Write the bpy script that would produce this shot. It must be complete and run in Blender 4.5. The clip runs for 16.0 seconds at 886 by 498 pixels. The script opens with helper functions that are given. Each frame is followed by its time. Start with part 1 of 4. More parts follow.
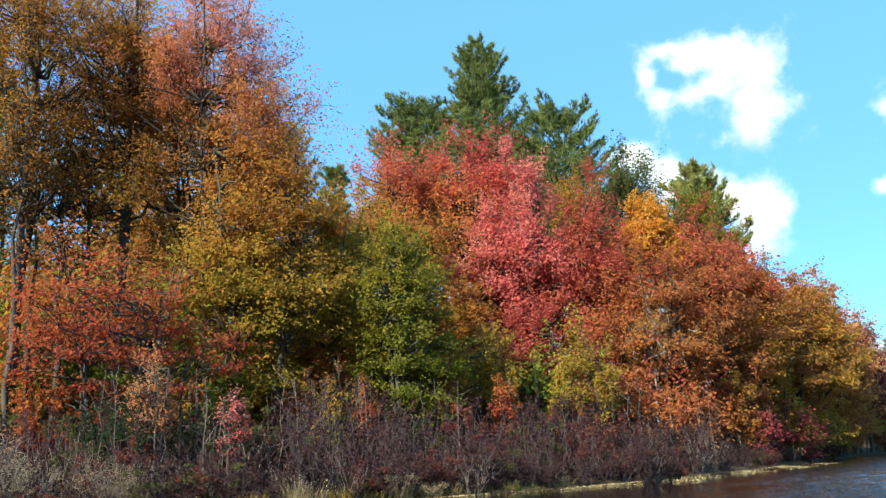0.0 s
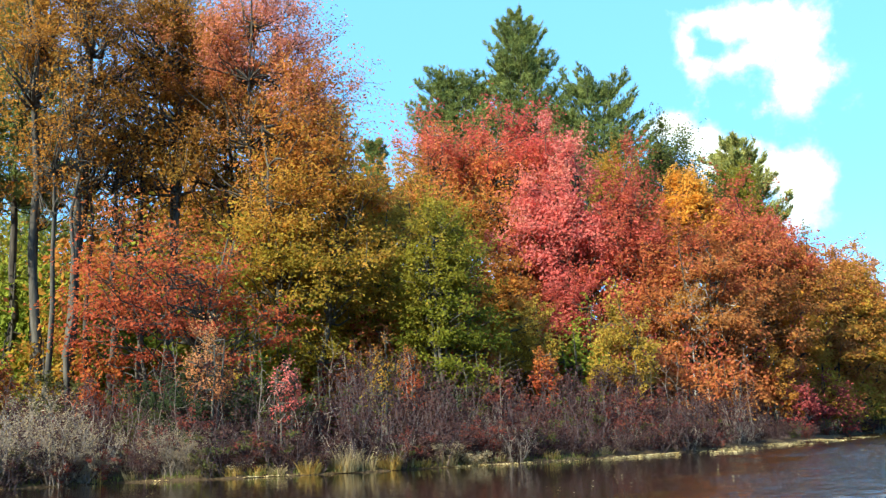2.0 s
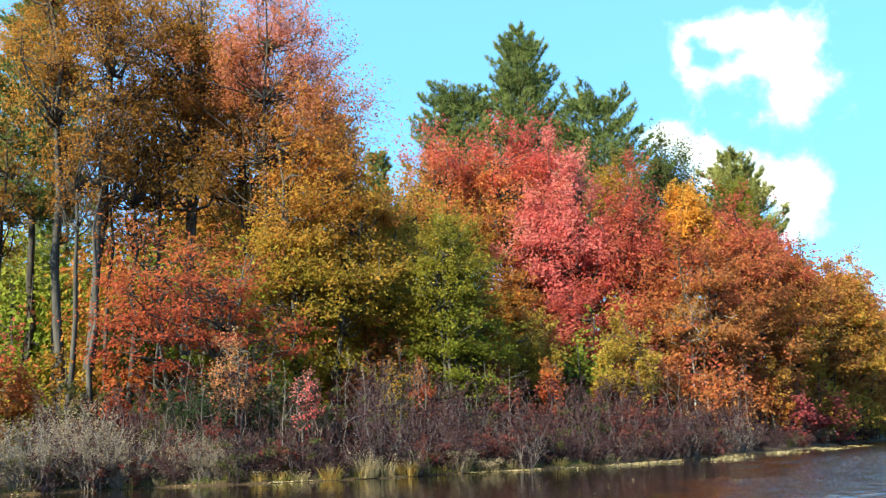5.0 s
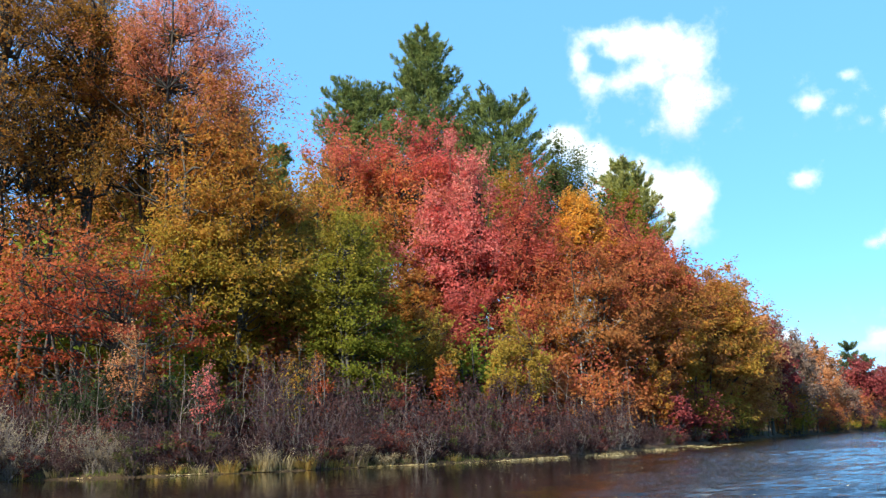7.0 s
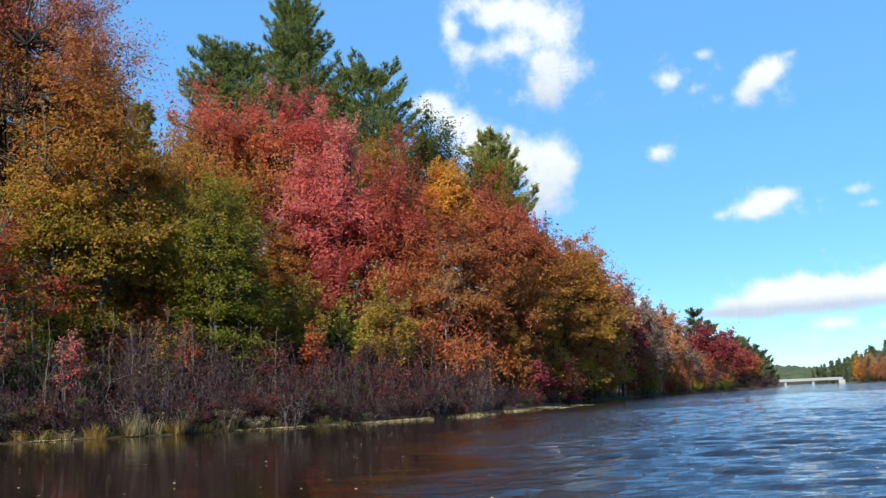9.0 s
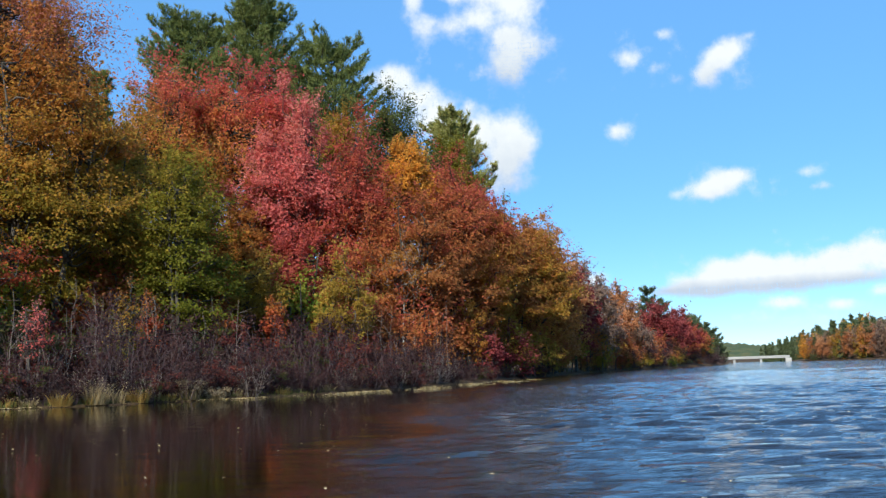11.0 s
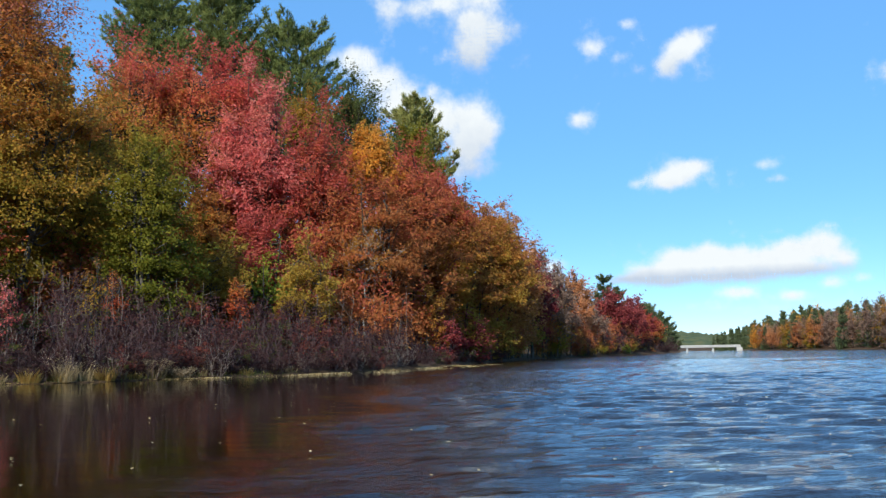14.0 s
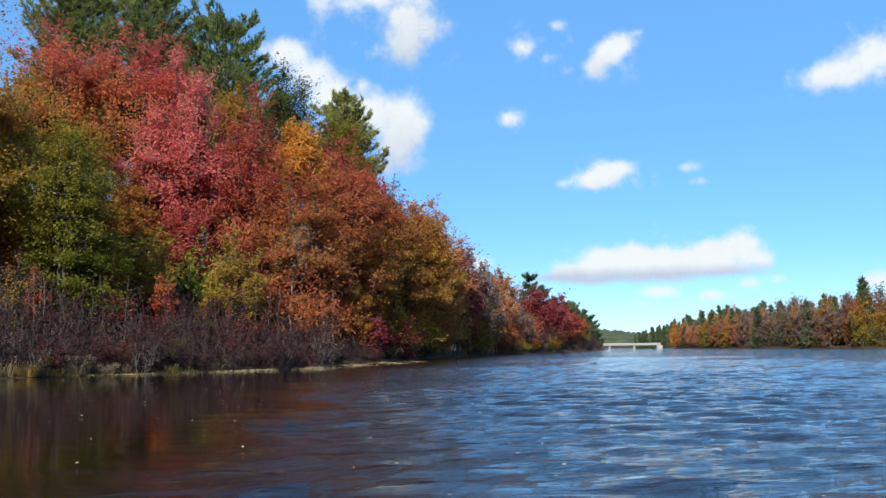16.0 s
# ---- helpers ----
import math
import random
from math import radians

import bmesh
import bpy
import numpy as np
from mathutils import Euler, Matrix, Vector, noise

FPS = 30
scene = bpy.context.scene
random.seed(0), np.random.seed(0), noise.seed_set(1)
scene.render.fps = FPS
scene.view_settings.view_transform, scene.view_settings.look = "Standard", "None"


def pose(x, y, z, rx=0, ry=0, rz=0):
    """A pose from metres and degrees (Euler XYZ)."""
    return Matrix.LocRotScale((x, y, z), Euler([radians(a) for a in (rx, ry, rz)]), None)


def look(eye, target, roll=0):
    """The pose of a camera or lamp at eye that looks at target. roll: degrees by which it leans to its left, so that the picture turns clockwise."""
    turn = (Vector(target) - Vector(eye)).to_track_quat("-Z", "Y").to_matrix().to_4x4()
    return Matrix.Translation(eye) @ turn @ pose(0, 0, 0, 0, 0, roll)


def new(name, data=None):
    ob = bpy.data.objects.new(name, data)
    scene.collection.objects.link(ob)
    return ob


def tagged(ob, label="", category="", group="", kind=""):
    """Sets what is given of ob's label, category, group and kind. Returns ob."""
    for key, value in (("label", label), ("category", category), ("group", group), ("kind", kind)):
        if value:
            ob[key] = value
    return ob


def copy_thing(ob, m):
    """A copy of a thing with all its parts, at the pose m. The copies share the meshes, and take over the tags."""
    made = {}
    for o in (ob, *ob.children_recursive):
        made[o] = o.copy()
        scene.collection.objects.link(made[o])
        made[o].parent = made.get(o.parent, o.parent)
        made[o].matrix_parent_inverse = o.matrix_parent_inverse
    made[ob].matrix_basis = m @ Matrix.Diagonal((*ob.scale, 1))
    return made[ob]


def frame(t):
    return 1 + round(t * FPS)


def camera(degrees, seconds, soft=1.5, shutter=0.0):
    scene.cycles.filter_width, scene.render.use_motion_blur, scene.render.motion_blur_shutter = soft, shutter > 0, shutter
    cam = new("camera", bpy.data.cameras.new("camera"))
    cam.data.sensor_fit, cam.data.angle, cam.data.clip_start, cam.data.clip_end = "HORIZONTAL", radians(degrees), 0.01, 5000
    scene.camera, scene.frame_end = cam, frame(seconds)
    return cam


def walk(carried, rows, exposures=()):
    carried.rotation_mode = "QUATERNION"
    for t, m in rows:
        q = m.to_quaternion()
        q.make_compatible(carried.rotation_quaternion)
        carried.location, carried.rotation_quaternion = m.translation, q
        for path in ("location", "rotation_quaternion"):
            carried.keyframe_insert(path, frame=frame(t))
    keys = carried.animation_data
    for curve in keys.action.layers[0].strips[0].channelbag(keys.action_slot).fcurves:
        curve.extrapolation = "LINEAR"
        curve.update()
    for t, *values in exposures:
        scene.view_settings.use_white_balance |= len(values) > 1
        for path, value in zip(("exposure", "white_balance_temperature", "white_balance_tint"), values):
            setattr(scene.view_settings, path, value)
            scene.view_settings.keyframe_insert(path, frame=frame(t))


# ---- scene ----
# A wooded river bank in autumn, seen from a small boat that drifts backwards and turns to the right.


def aim(x, y, z, turn, rise, roll):
    """A camera pose: turn to the left of +y, rise above the level, and roll, in degrees."""
    a, b = radians(turn), radians(rise)
    ahead = Vector((-math.sin(a) * math.cos(b), math.cos(a) * math.cos(b), math.sin(b)))
    return look((x, y, z), Vector((x, y, z)) + ahead, roll)


EXPOSURES = [(0.0, 1.28, 6420, -4), (1.0, 1.45, 6480, -5), (2.5, 1.7, 6600, -6), (5.5, 1.62, 6550, -5), (6.5, 1.38, 6400, -2), (7.0, 1.23, 6350, 0), (8.0, 0.87, 6200, 3), (9.0, 0.74, 6150, 4), (12.5, 0.67, 6170, 5), (16.0, 0.6, 6150, 6)]
WAVE = 0.0078
cam = camera(52.35, 16.0, soft=1.4)
walk(cam, [
    (0, aim(-0.000, -0.000, 0.737, 13.030, 13.740, -3.249)),
    (0.5, aim(-0.025, -0.234, 0.728, 13.809, 13.827, -2.396)),
    (1, aim(-0.019, -0.486, 0.735, 14.555, 13.410, -2.024)),
    (1.5, aim(-0.046, -0.699, 0.737, 14.963, 12.588, -2.263)),
    (2, aim(-0.070, -0.888, 0.736, 15.404, 12.005, -2.576)),
    (2.5, aim(-0.112, -1.105, 0.727, 15.667, 12.165, -2.685)),
    (3, aim(-0.117, -1.326, 0.718, 15.888, 12.441, -2.753)),
    (5.5, aim(-0.233, -2.577, 0.720, 14.505, 12.503, -2.269)),
    (6, aim(-0.238, -2.784, 0.713, 13.034, 12.257, -2.016)),
    (6.5, aim(-0.248, -2.971, 0.703, 11.097, 11.996, -2.629)),
    (7, aim(-0.268, -3.179, 0.734, 8.409, 11.970, -1.940)),
    (7.5, aim(-0.259, -3.427, 0.721, 5.513, 11.886, -1.410)),
    (8, aim(-0.283, -3.676, 0.713, 3.108, 11.062, -1.647)),
    (8.5, aim(-0.287, -3.920, 0.715, 1.131, 10.379, -1.024)),
    (9, aim(-0.280, -4.177, 0.694, -0.065, 9.440, -2.518)),
    (9.5, aim(-0.288, -4.416, 0.691, -0.697, 8.919, -1.841)),
    (10, aim(-0.307, -4.648, 0.700, -1.541, 8.456, -1.900)),
    (12.5, aim(-0.399, -5.653, 0.683, -3.940, 7.132, -1.196)),
    (13, aim(-0.417, -5.840, 0.679, -4.426, 7.080, -1.340)),
    (13.5, aim(-0.433, -6.035, 0.669, -4.402, 6.967, -1.833)),
    (14, aim(-0.461, -6.222, 0.705, -5.221, 6.623, -0.928)),
    (14.5, aim(-0.466, -6.415, 0.673, -5.529, 6.466, -1.723)),
    (15, aim(-0.488, -6.605, 0.706, -5.950, 6.417, -1.509)),
    (15.5, aim(-0.482, -6.750, 0.713, -7.129, 6.465, -1.321)),
    (16, aim(-0.498, -6.889, 0.769, -9.805, 6.321, -0.527)),
], exposures=EXPOSURES)

# ---- world, sun ----
SUN_BEARING, SUN_RISE = -152.0, 36.0      # degrees clockwise from +y, degrees above the level
world = bpy.data.worlds.new("sky")
scene.world = world
world.use_nodes = True
wn, wl = world.node_tree.nodes, world.node_tree.links
sky = wn.new("ShaderNodeTexSky")
sky.sky_type, sky.sun_disc = "NISHITA", False
sky.sun_elevation, sky.sun_rotation = radians(SUN_RISE), radians(SUN_BEARING)
sky.air_density, sky.dust_density, sky.ozone_density = 0.88, 0.0, 3.5
wn["Background"].inputs["Strength"].default_value = 0.15
sky.altitude = 1500
tint = wn.new("ShaderNodeHueSaturation")
tint.inputs["Saturation"].default_value = 1.2
wl.new(sky.outputs[0], tint.inputs["Color"])
veil = wn.new("ShaderNodeMixRGB")          # thin even haze over the whole sky
veil.inputs["Fac"].default_value = 0.62
veil.inputs["Color2"].default_value = (1.0, 2.2, 4.1, 1)
wl.new(tint.outputs[0], veil.inputs["Color1"])
wl.new(veil.outputs[0], wn["Background"].inputs["Color"])

sun = new("sun", bpy.data.lights.new("sun", "SUN"))
sun.data.energy, sun.data.angle, sun.data.color = 5.0, radians(0.6), (1.0, 0.93, 0.82)
sb, se = radians(SUN_BEARING), radians(SUN_RISE)
to_sun = Vector((math.sin(sb) * math.cos(se), math.cos(sb) * math.cos(se), math.sin(se)))
sun.matrix_world = look(to_sun * 100, (0, 0, 0))


# ---- materials ----
def material(name, rough=0.7, spec=0.3):
    m = bpy.data.materials.new(name)
    m.use_nodes = True
    b = m.node_tree.nodes["Principled BSDF"]
    b.inputs["Roughness"].default_value = rough
    b.inputs["Specular IOR Level"].default_value = spec
    return m, m.node_tree.nodes, m.node_tree.links, b


def ramp_of(nodes, stops):
    r = nodes.new("ShaderNodeValToRGB")
    e = r.color_ramp.elements
    for k, c in enumerate(stops):
        p = k / (len(stops) - 1)
        q = e[k] if k < 2 else e.new(p)
        q.position, q.color = p, (*c, 1)
    return r


def noise_of(nodes, links, scale, detail=4.0, stretch=None, coords="Object", rough=0.55):
    t = nodes.new("ShaderNodeTexCoord")
    n = nodes.new("ShaderNodeTexNoise")
    n.inputs["Scale"].default_value, n.inputs["Detail"].default_value = scale, detail
    n.inputs["Roughness"].default_value = rough
    if stretch:
        mp = nodes.new("ShaderNodeMapping")
        mp.inputs["Scale"].default_value = stretch
        links.new(t.outputs[coords], mp.inputs["Vector"])
        links.new(mp.outputs[0], n.inputs["Vector"])
    else:
        links.new(t.outputs[coords], n.inputs["Vector"])
    return n


LEAF_MATS = {}


def leaf_mat(name, *stops, glow=0.55, rough=0.65):
    """Foliage whose colour follows each leaf's own tone, with light coming through the leaves."""
    m, n, l, b = material(name, rough, 0.07)
    at = n.new("ShaderNodeAttribute")
    at.attribute_name = "tone"
    r = ramp_of(n, stops)
    l.new(at.outputs["Fac"], r.inputs[0])
    spots = noise_of(n, l, 2.2, 3)
    hs = n.new("ShaderNodeHueSaturation")
    mr = n.new("ShaderNodeMapRange")
    mr.inputs["From Min"].default_value, mr.inputs["From Max"].default_value = 0.3, 0.7
    mr.inputs["To Min"].default_value, mr.inputs["To Max"].default_value = 0.66, 1.14
    l.new(spots.outputs[0], mr.inputs["Value"])
    hs.inputs["Saturation"].default_value = 0.97
    l.new(mr.outputs[0], hs.inputs["Value"])
    l.new(r.outputs[0], hs.inputs["Color"])
    l.new(hs.outputs[0], b.inputs["Base Color"])
    tr = n.new("ShaderNodeBsdfTranslucent")
    l.new(hs.outputs[0], tr.inputs["Color"])
    mix = n.new("ShaderNodeMixShader")
    mix.inputs[0].default_value = glow
    l.new(b.outputs[0], mix.inputs[1])
    l.new(tr.outputs[0], mix.inputs[2])
    l.new(mix.outputs[0], n["Material Output"].inputs["Surface"])
    LEAF_MATS[name] = m
    return m


leaf_mat("leaf_pink", (0.56, 0.09, 0.06), (0.64, 0.12, 0.1), (0.7, 0.18, 0.155), (0.74, 0.27, 0.19))
leaf_mat("leaf_maple_mixed", (0.26, 0.14, 0.02), (0.36, 0.17, 0.028), (0.46, 0.18, 0.04), (0.56, 0.18, 0.09), (0.66, 0.25, 0.17))
leaf_mat("leaf_red_orange", (0.38, 0.28, 0.035), (0.56, 0.24, 0.04), (0.62, 0.16, 0.07), (0.64, 0.1, 0.085))
leaf_mat("leaf_scarlet", (0.4, 0.065, 0.03), (0.46, 0.095, 0.03), (0.5, 0.19, 0.035))
leaf_mat("leaf_orange", (0.3, 0.12, 0.018), (0.42, 0.18, 0.025), (0.5, 0.25, 0.035))
leaf_mat("leaf_copper", (0.36, 0.13, 0.03), (0.48, 0.18, 0.035), (0.56, 0.26, 0.05), (0.58, 0.18, 0.07))
leaf_mat("leaf_rust", (0.36, 0.19, 0.035), (0.36, 0.14, 0.04), (0.44, 0.16, 0.04), (0.5, 0.14, 0.045), (0.5, 0.1, 0.06))
leaf_mat("leaf_olive", (0.22, 0.21, 0.02), (0.35, 0.25, 0.025), (0.46, 0.23, 0.03), (0.5, 0.2, 0.035))
leaf_mat("leaf_gold", (0.24, 0.2, 0.02), (0.38, 0.25, 0.025), (0.47, 0.22, 0.03), (0.5, 0.17, 0.035))
leaf_mat("leaf_flame", (0.5, 0.34, 0.04), (0.5, 0.25, 0.035), (0.46, 0.15, 0.035), (0.52, 0.09, 0.06))
leaf_mat("leaf_crimson", (0.5, 0.2, 0.045), (0.46, 0.12, 0.045), (0.52, 0.1, 0.07), (0.58, 0.12, 0.1))
leaf_mat("leaf_fresh", (0.14, 0.2, 0.02), (0.22, 0.27, 0.03), (0.34, 0.33, 0.04))
leaf_mat("leaf_green", (0.15, 0.16, 0.015), (0.21, 0.2, 0.02), (0.31, 0.25, 0.025), (0.48, 0.31, 0.04))
leaf_mat("leaf_yellow", (0.28, 0.17, 0.025), (0.4, 0.25, 0.03), (0.5, 0.34, 0.055))
leaf_mat("leaf_amber", (0.5, 0.19, 0.02), (0.68, 0.29, 0.025), (0.75, 0.38, 0.05))
leaf_mat("leaf_peach", (0.42, 0.14, 0.06), (0.55, 0.22, 0.08), (0.62, 0.32, 0.14))
leaf_mat("leaf_burgundy", (0.18, 0.03, 0.03), (0.30, 0.05, 0.05), (0.40, 0.09, 0.08))
leaf_mat("leaf_greyed", (0.21, 0.13, 0.09), (0.29, 0.18, 0.13), (0.35, 0.23, 0.16))
leaf_mat("leaf_oak", (0.055, 0.08, 0.025), (0.11, 0.135, 0.037), (0.2, 0.17, 0.04))
leaf_mat("leaf_shrub", (0.05, 0.021, 0.024), (0.08, 0.035, 0.037), (0.105, 0.05, 0.042), (0.1, 0.075, 0.045))
leaf_mat("leaf_evergreen_shrub", (0.03, 0.05, 0.02), (0.05, 0.07, 0.03), (0.08, 0.09, 0.04))
leaf_mat("needle_pine", (0.12, 0.15, 0.042), (0.21, 0.245, 0.068), (0.35, 0.36, 0.105), glow=0.35, rough=0.45)
leaf_mat("needle_yellowed", (0.22, 0.23, 0.06), (0.33, 0.33, 0.09), (0.43, 0.38, 0.12), glow=0.35, rough=0.45)
leaf_mat("leaf_dull_green", (0.06, 0.075, 0.025), (0.11, 0.11, 0.035), (0.19, 0.14, 0.04))
leaf_mat("leaf_dull_red", (0.12, 0.03, 0.028), (0.2, 0.05, 0.04), (0.26, 0.1, 0.05))
# Far needles are paler, with the distance haze put into their colour.
leaf_mat("needle_far", (0.085, 0.11, 0.055), (0.125, 0.155, 0.07), (0.18, 0.2, 0.085), glow=0.3)
leaf_mat("straw", (0.24, 0.17, 0.085), (0.36, 0.27, 0.14), (0.45, 0.36, 0.19))
leaf_mat("straw_gold", (0.31, 0.2, 0.055), (0.43, 0.27, 0.075), (0.4, 0.33, 0.1))
leaf_mat("seed_heads", (0.28, 0.2, 0.12), (0.4, 0.3, 0.18), (0.5, 0.4, 0.25))
leaf_mat("green_grass", (0.10, 0.13, 0.03), (0.18, 0.20, 0.05), (0.32, 0.28, 0.08))
leaf_mat("fallen_leaves", (0.34, 0.22, 0.07), (0.54, 0.4, 0.17), (0.62, 0.5, 0.28), glow=0.1)


def bark_mat(name, dark, light, scale=6.0):
    m, n, l, b = material(name, 0.85, 0.2)
    a = noise_of(n, l, scale, 6, (1, 1, 0.18))
    r = ramp_of(n, (dark, light))
    r.color_ramp.elements[0].position, r.color_ramp.elements[1].position = 0.35, 0.7
    l.new(a.outputs[0], r.inputs[0])
    l.new(r.outputs[0], b.inputs["Base Color"])
    bp = n.new("ShaderNodeBump")
    bp.inputs["Strength"].default_value, bp.inputs["Distance"].default_value = 0.6, 0.03
    l.new(a.outputs[0], bp.inputs["Height"])
    l.new(bp.outputs[0], b.inputs["Normal"])
    return m


BARK = bark_mat("bark_grey", (0.035, 0.03, 0.025), (0.105, 0.092, 0.076))
BARK_DARK = bark_mat("bark_dark", (0.025, 0.02, 0.017), (0.08, 0.065, 0.05))
BARK_PALE = bark_mat("bark_pale", (0.18, 0.17, 0.15), (0.42, 0.40, 0.36))
TWIG = bark_mat("twig_purple", (0.05, 0.032, 0.034), (0.12, 0.082, 0.083), 3)
TWIG_GREY = bark_mat("twig_grey", (0.13, 0.1, 0.085), (0.28, 0.22, 0.185), 3)


def water_mat():
    m, n, l, b = material("river_water", 0.04, 0.5)
    b.inputs["IOR"].default_value = 1.333
    deep = noise_of(n, l, 0.05, 3)
    r = ramp_of(n, ((0.006, 0.0028, 0.0013), (0.011, 0.005, 0.0022)))
    l.new(deep.outputs[0], r.inputs[0])
    l.new(r.outputs[0], b.inputs["Base Color"])
    at = n.new("ShaderNodeAttribute")
    at.attribute_name = "wind"
    fine = noise_of(n, l, 9.0, 5, (0.34, 1.0, 1.0), rough=0.66)
    swell = noise_of(n, l, 1.9, 3, (0.3, 1.0, 1.0), rough=0.6)
    both = n.new("ShaderNodeMath")
    both.operation, both.inputs[1].default_value = "MULTIPLY_ADD", 2.4
    l.new(swell.outputs[0], both.inputs[0])
    l.new(fine.outputs[0], both.inputs[2])
    mul = n.new("ShaderNodeMath")
    mul.operation = "MULTIPLY"
    l.new(both.outputs[0], mul.inputs[0])
    l.new(at.outputs["Fac"], mul.inputs[1])
    bp = n.new("ShaderNodeBump")
    bp.inputs["Strength"].default_value, bp.inputs["Distance"].default_value = 1.0, 0.03
    l.new(mul.outputs[0], bp.inputs["Height"])
    l.new(bp.outputs[0], b.inputs["Normal"])
    return m


def ground_mat():
    m, n, l, b = material("forest_floor", 0.95, 0.15)
    a, c = noise_of(n, l, 0.35, 6), noise_of(n, l, 7.0, 5)
    r = ramp_of(n, ((0.025, 0.017, 0.011), (0.06, 0.038, 0.02), (0.13, 0.075, 0.035)))
    mx = n.new("ShaderNodeMath")
    mx.operation = "MULTIPLY"
    l.new(a.outputs[0], mx.inputs[0])
    mx2 = n.new("ShaderNodeMath")
    mx2.operation, mx2.inputs[1].default_value = "MULTIPLY", 2.0
    l.new(c.outputs[0], mx.inputs[1])
    l.new(mx.outputs[0], mx2.inputs[0])
    l.new(mx2.outputs[0], r.inputs[0])
    l.new(r.outputs[0], b.inputs["Base Color"])
    bp = n.new("ShaderNodeBump")
    bp.inputs["Distance"].default_value = 0.08
    l.new(c.outputs[0], bp.inputs["Height"])
    l.new(bp.outputs[0], b.inputs["Normal"])
    return m


def concrete_mat():
    m, n, l, b = material("pale_concrete", 0.8, 0.3)
    a = noise_of(n, l, 0.8, 6, (0.3, 0.3, 1.5))
    r = ramp_of(n, ((0.24, 0.235, 0.22), (0.4, 0.39, 0.37)))
    l.new(a.outputs[0], r.inputs[0])
    l.new(r.outputs[0], b.inputs["Base Color"])
    return m


def hill_mat():
    m, n, l, b = material("wooded_hill", 0.95, 0.1)
    a = noise_of(n, l, 0.05, 8)
    r = ramp_of(n, ((0.03, 0.05, 0.03), (0.07, 0.085, 0.04), (0.18, 0.12, 0.05)))
    r.color_ramp.elements[0].position = 0.3
    l.new(a.outputs[0], r.inputs[0])
    l.new(r.outputs[0], b.inputs["Base Color"])
    bp = n.new("ShaderNodeBump")
    bp.inputs["Distance"].default_value = 6.0
    l.new(a.outputs[0], bp.inputs["Height"])
    l.new(bp.outputs[0], b.inputs["Normal"])
    return m


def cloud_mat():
    """Vapour that glows in place of sunlight: thin at the fringes, where the sky shows through."""
    m = bpy.data.materials.new("cloud_vapour")
    m.use_nodes = True
    n, l = m.node_tree.nodes, m.node_tree.links
    n.remove(n["Principled BSDF"])
    at = n.new("ShaderNodeAttribute")
    at.attribute_name = "vapour"
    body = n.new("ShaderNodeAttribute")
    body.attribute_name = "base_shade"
    puffs = noise_of(n, l, 0.0085, 8, rough=0.62)
    sub = n.new("ShaderNodeMath")
    sub.operation, sub.inputs[1].default_value = "SUBTRACT", 0.5
    l.new(puffs.outputs[0], sub.inputs[0])
    mad = n.new("ShaderNodeMath")
    mad.operation, mad.inputs[1].default_value = "MULTIPLY_ADD", 1.7
    l.new(sub.outputs[0], mad.inputs[0])
    l.new(at.outputs["Fac"], mad.inputs[2])
    mr = n.new("ShaderNodeMapRange")
    mr.interpolation_type = "SMOOTHSTEP"
    mr.inputs["From Min"].default_value, mr.inputs["From Max"].default_value = 0.1, 1.12
    l.new(mad.outputs[0], mr.inputs["Value"])
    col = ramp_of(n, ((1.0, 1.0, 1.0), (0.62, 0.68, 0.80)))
    fold = n.new("ShaderNodeMath")       # shade painted grey into the hollows between the puffs
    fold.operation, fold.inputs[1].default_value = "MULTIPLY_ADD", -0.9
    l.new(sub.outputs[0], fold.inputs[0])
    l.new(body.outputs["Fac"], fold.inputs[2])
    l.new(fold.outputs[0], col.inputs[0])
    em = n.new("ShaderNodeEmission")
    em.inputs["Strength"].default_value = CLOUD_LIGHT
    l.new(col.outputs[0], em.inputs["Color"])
    tp = n.new("ShaderNodeBsdfTransparent")
    mix = n.new("ShaderNodeMixShader")
    l.new(mr.outputs[0], mix.inputs[0])
    l.new(tp.outputs[0], mix.inputs[1])
    l.new(em.outputs[0], mix.inputs[2])
    l.new(mix.outputs[0], n["Material Output"].inputs["Surface"])
    return m


# Glow of the clouds, standing in for sunlight on them.
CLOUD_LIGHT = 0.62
WATER, GROUND, CONCRETE, HILL, CLOUD = water_mat(), ground_mat(), concrete_mat(), hill_mat(), cloud_mat()


# ---- building blocks ----
def mesh_of(name, verts, faces, mats, smooth=False, **fields):
    """A mesh from arrays; faces is one array of triangles or quads. fields: one value a face (or a vertex)."""
    verts, faces = np.asarray(verts, float), np.asarray(faces, int)
    me = bpy.data.meshes.new(name)
    me.vertices.add(len(verts))
    me.vertices.foreach_set("co", verts.ravel())
    k = faces.shape[1]
    me.loops.add(faces.size)
    me.loops.foreach_set("vertex_index", faces.ravel())
    me.polygons.add(len(faces))
    me.polygons.foreach_set("loop_start", np.arange(len(faces)) * k)
    me.polygons.foreach_set("use_smooth", np.full(len(faces), smooth))
    me.update(calc_edges=True)
    for key, values in fields.items():
        domain = "FACE" if len(values) == len(faces) else "POINT"
        me.attributes.new(key, "FLOAT", domain).data.foreach_set("value", np.asarray(values, float))
    me.materials.append(mats)
    return me


def thing(name, place, label, category, group="", kind=""):
    ob = new(name)
    ob.empty_display_size = 0.3
    ob.location = place
    return tagged(ob, label, category, group, kind)


def part(name, me, parent, label="", kind=""):
    ob = new(name, me)
    ob.parent = parent
    return tagged(ob, label, kind=kind)


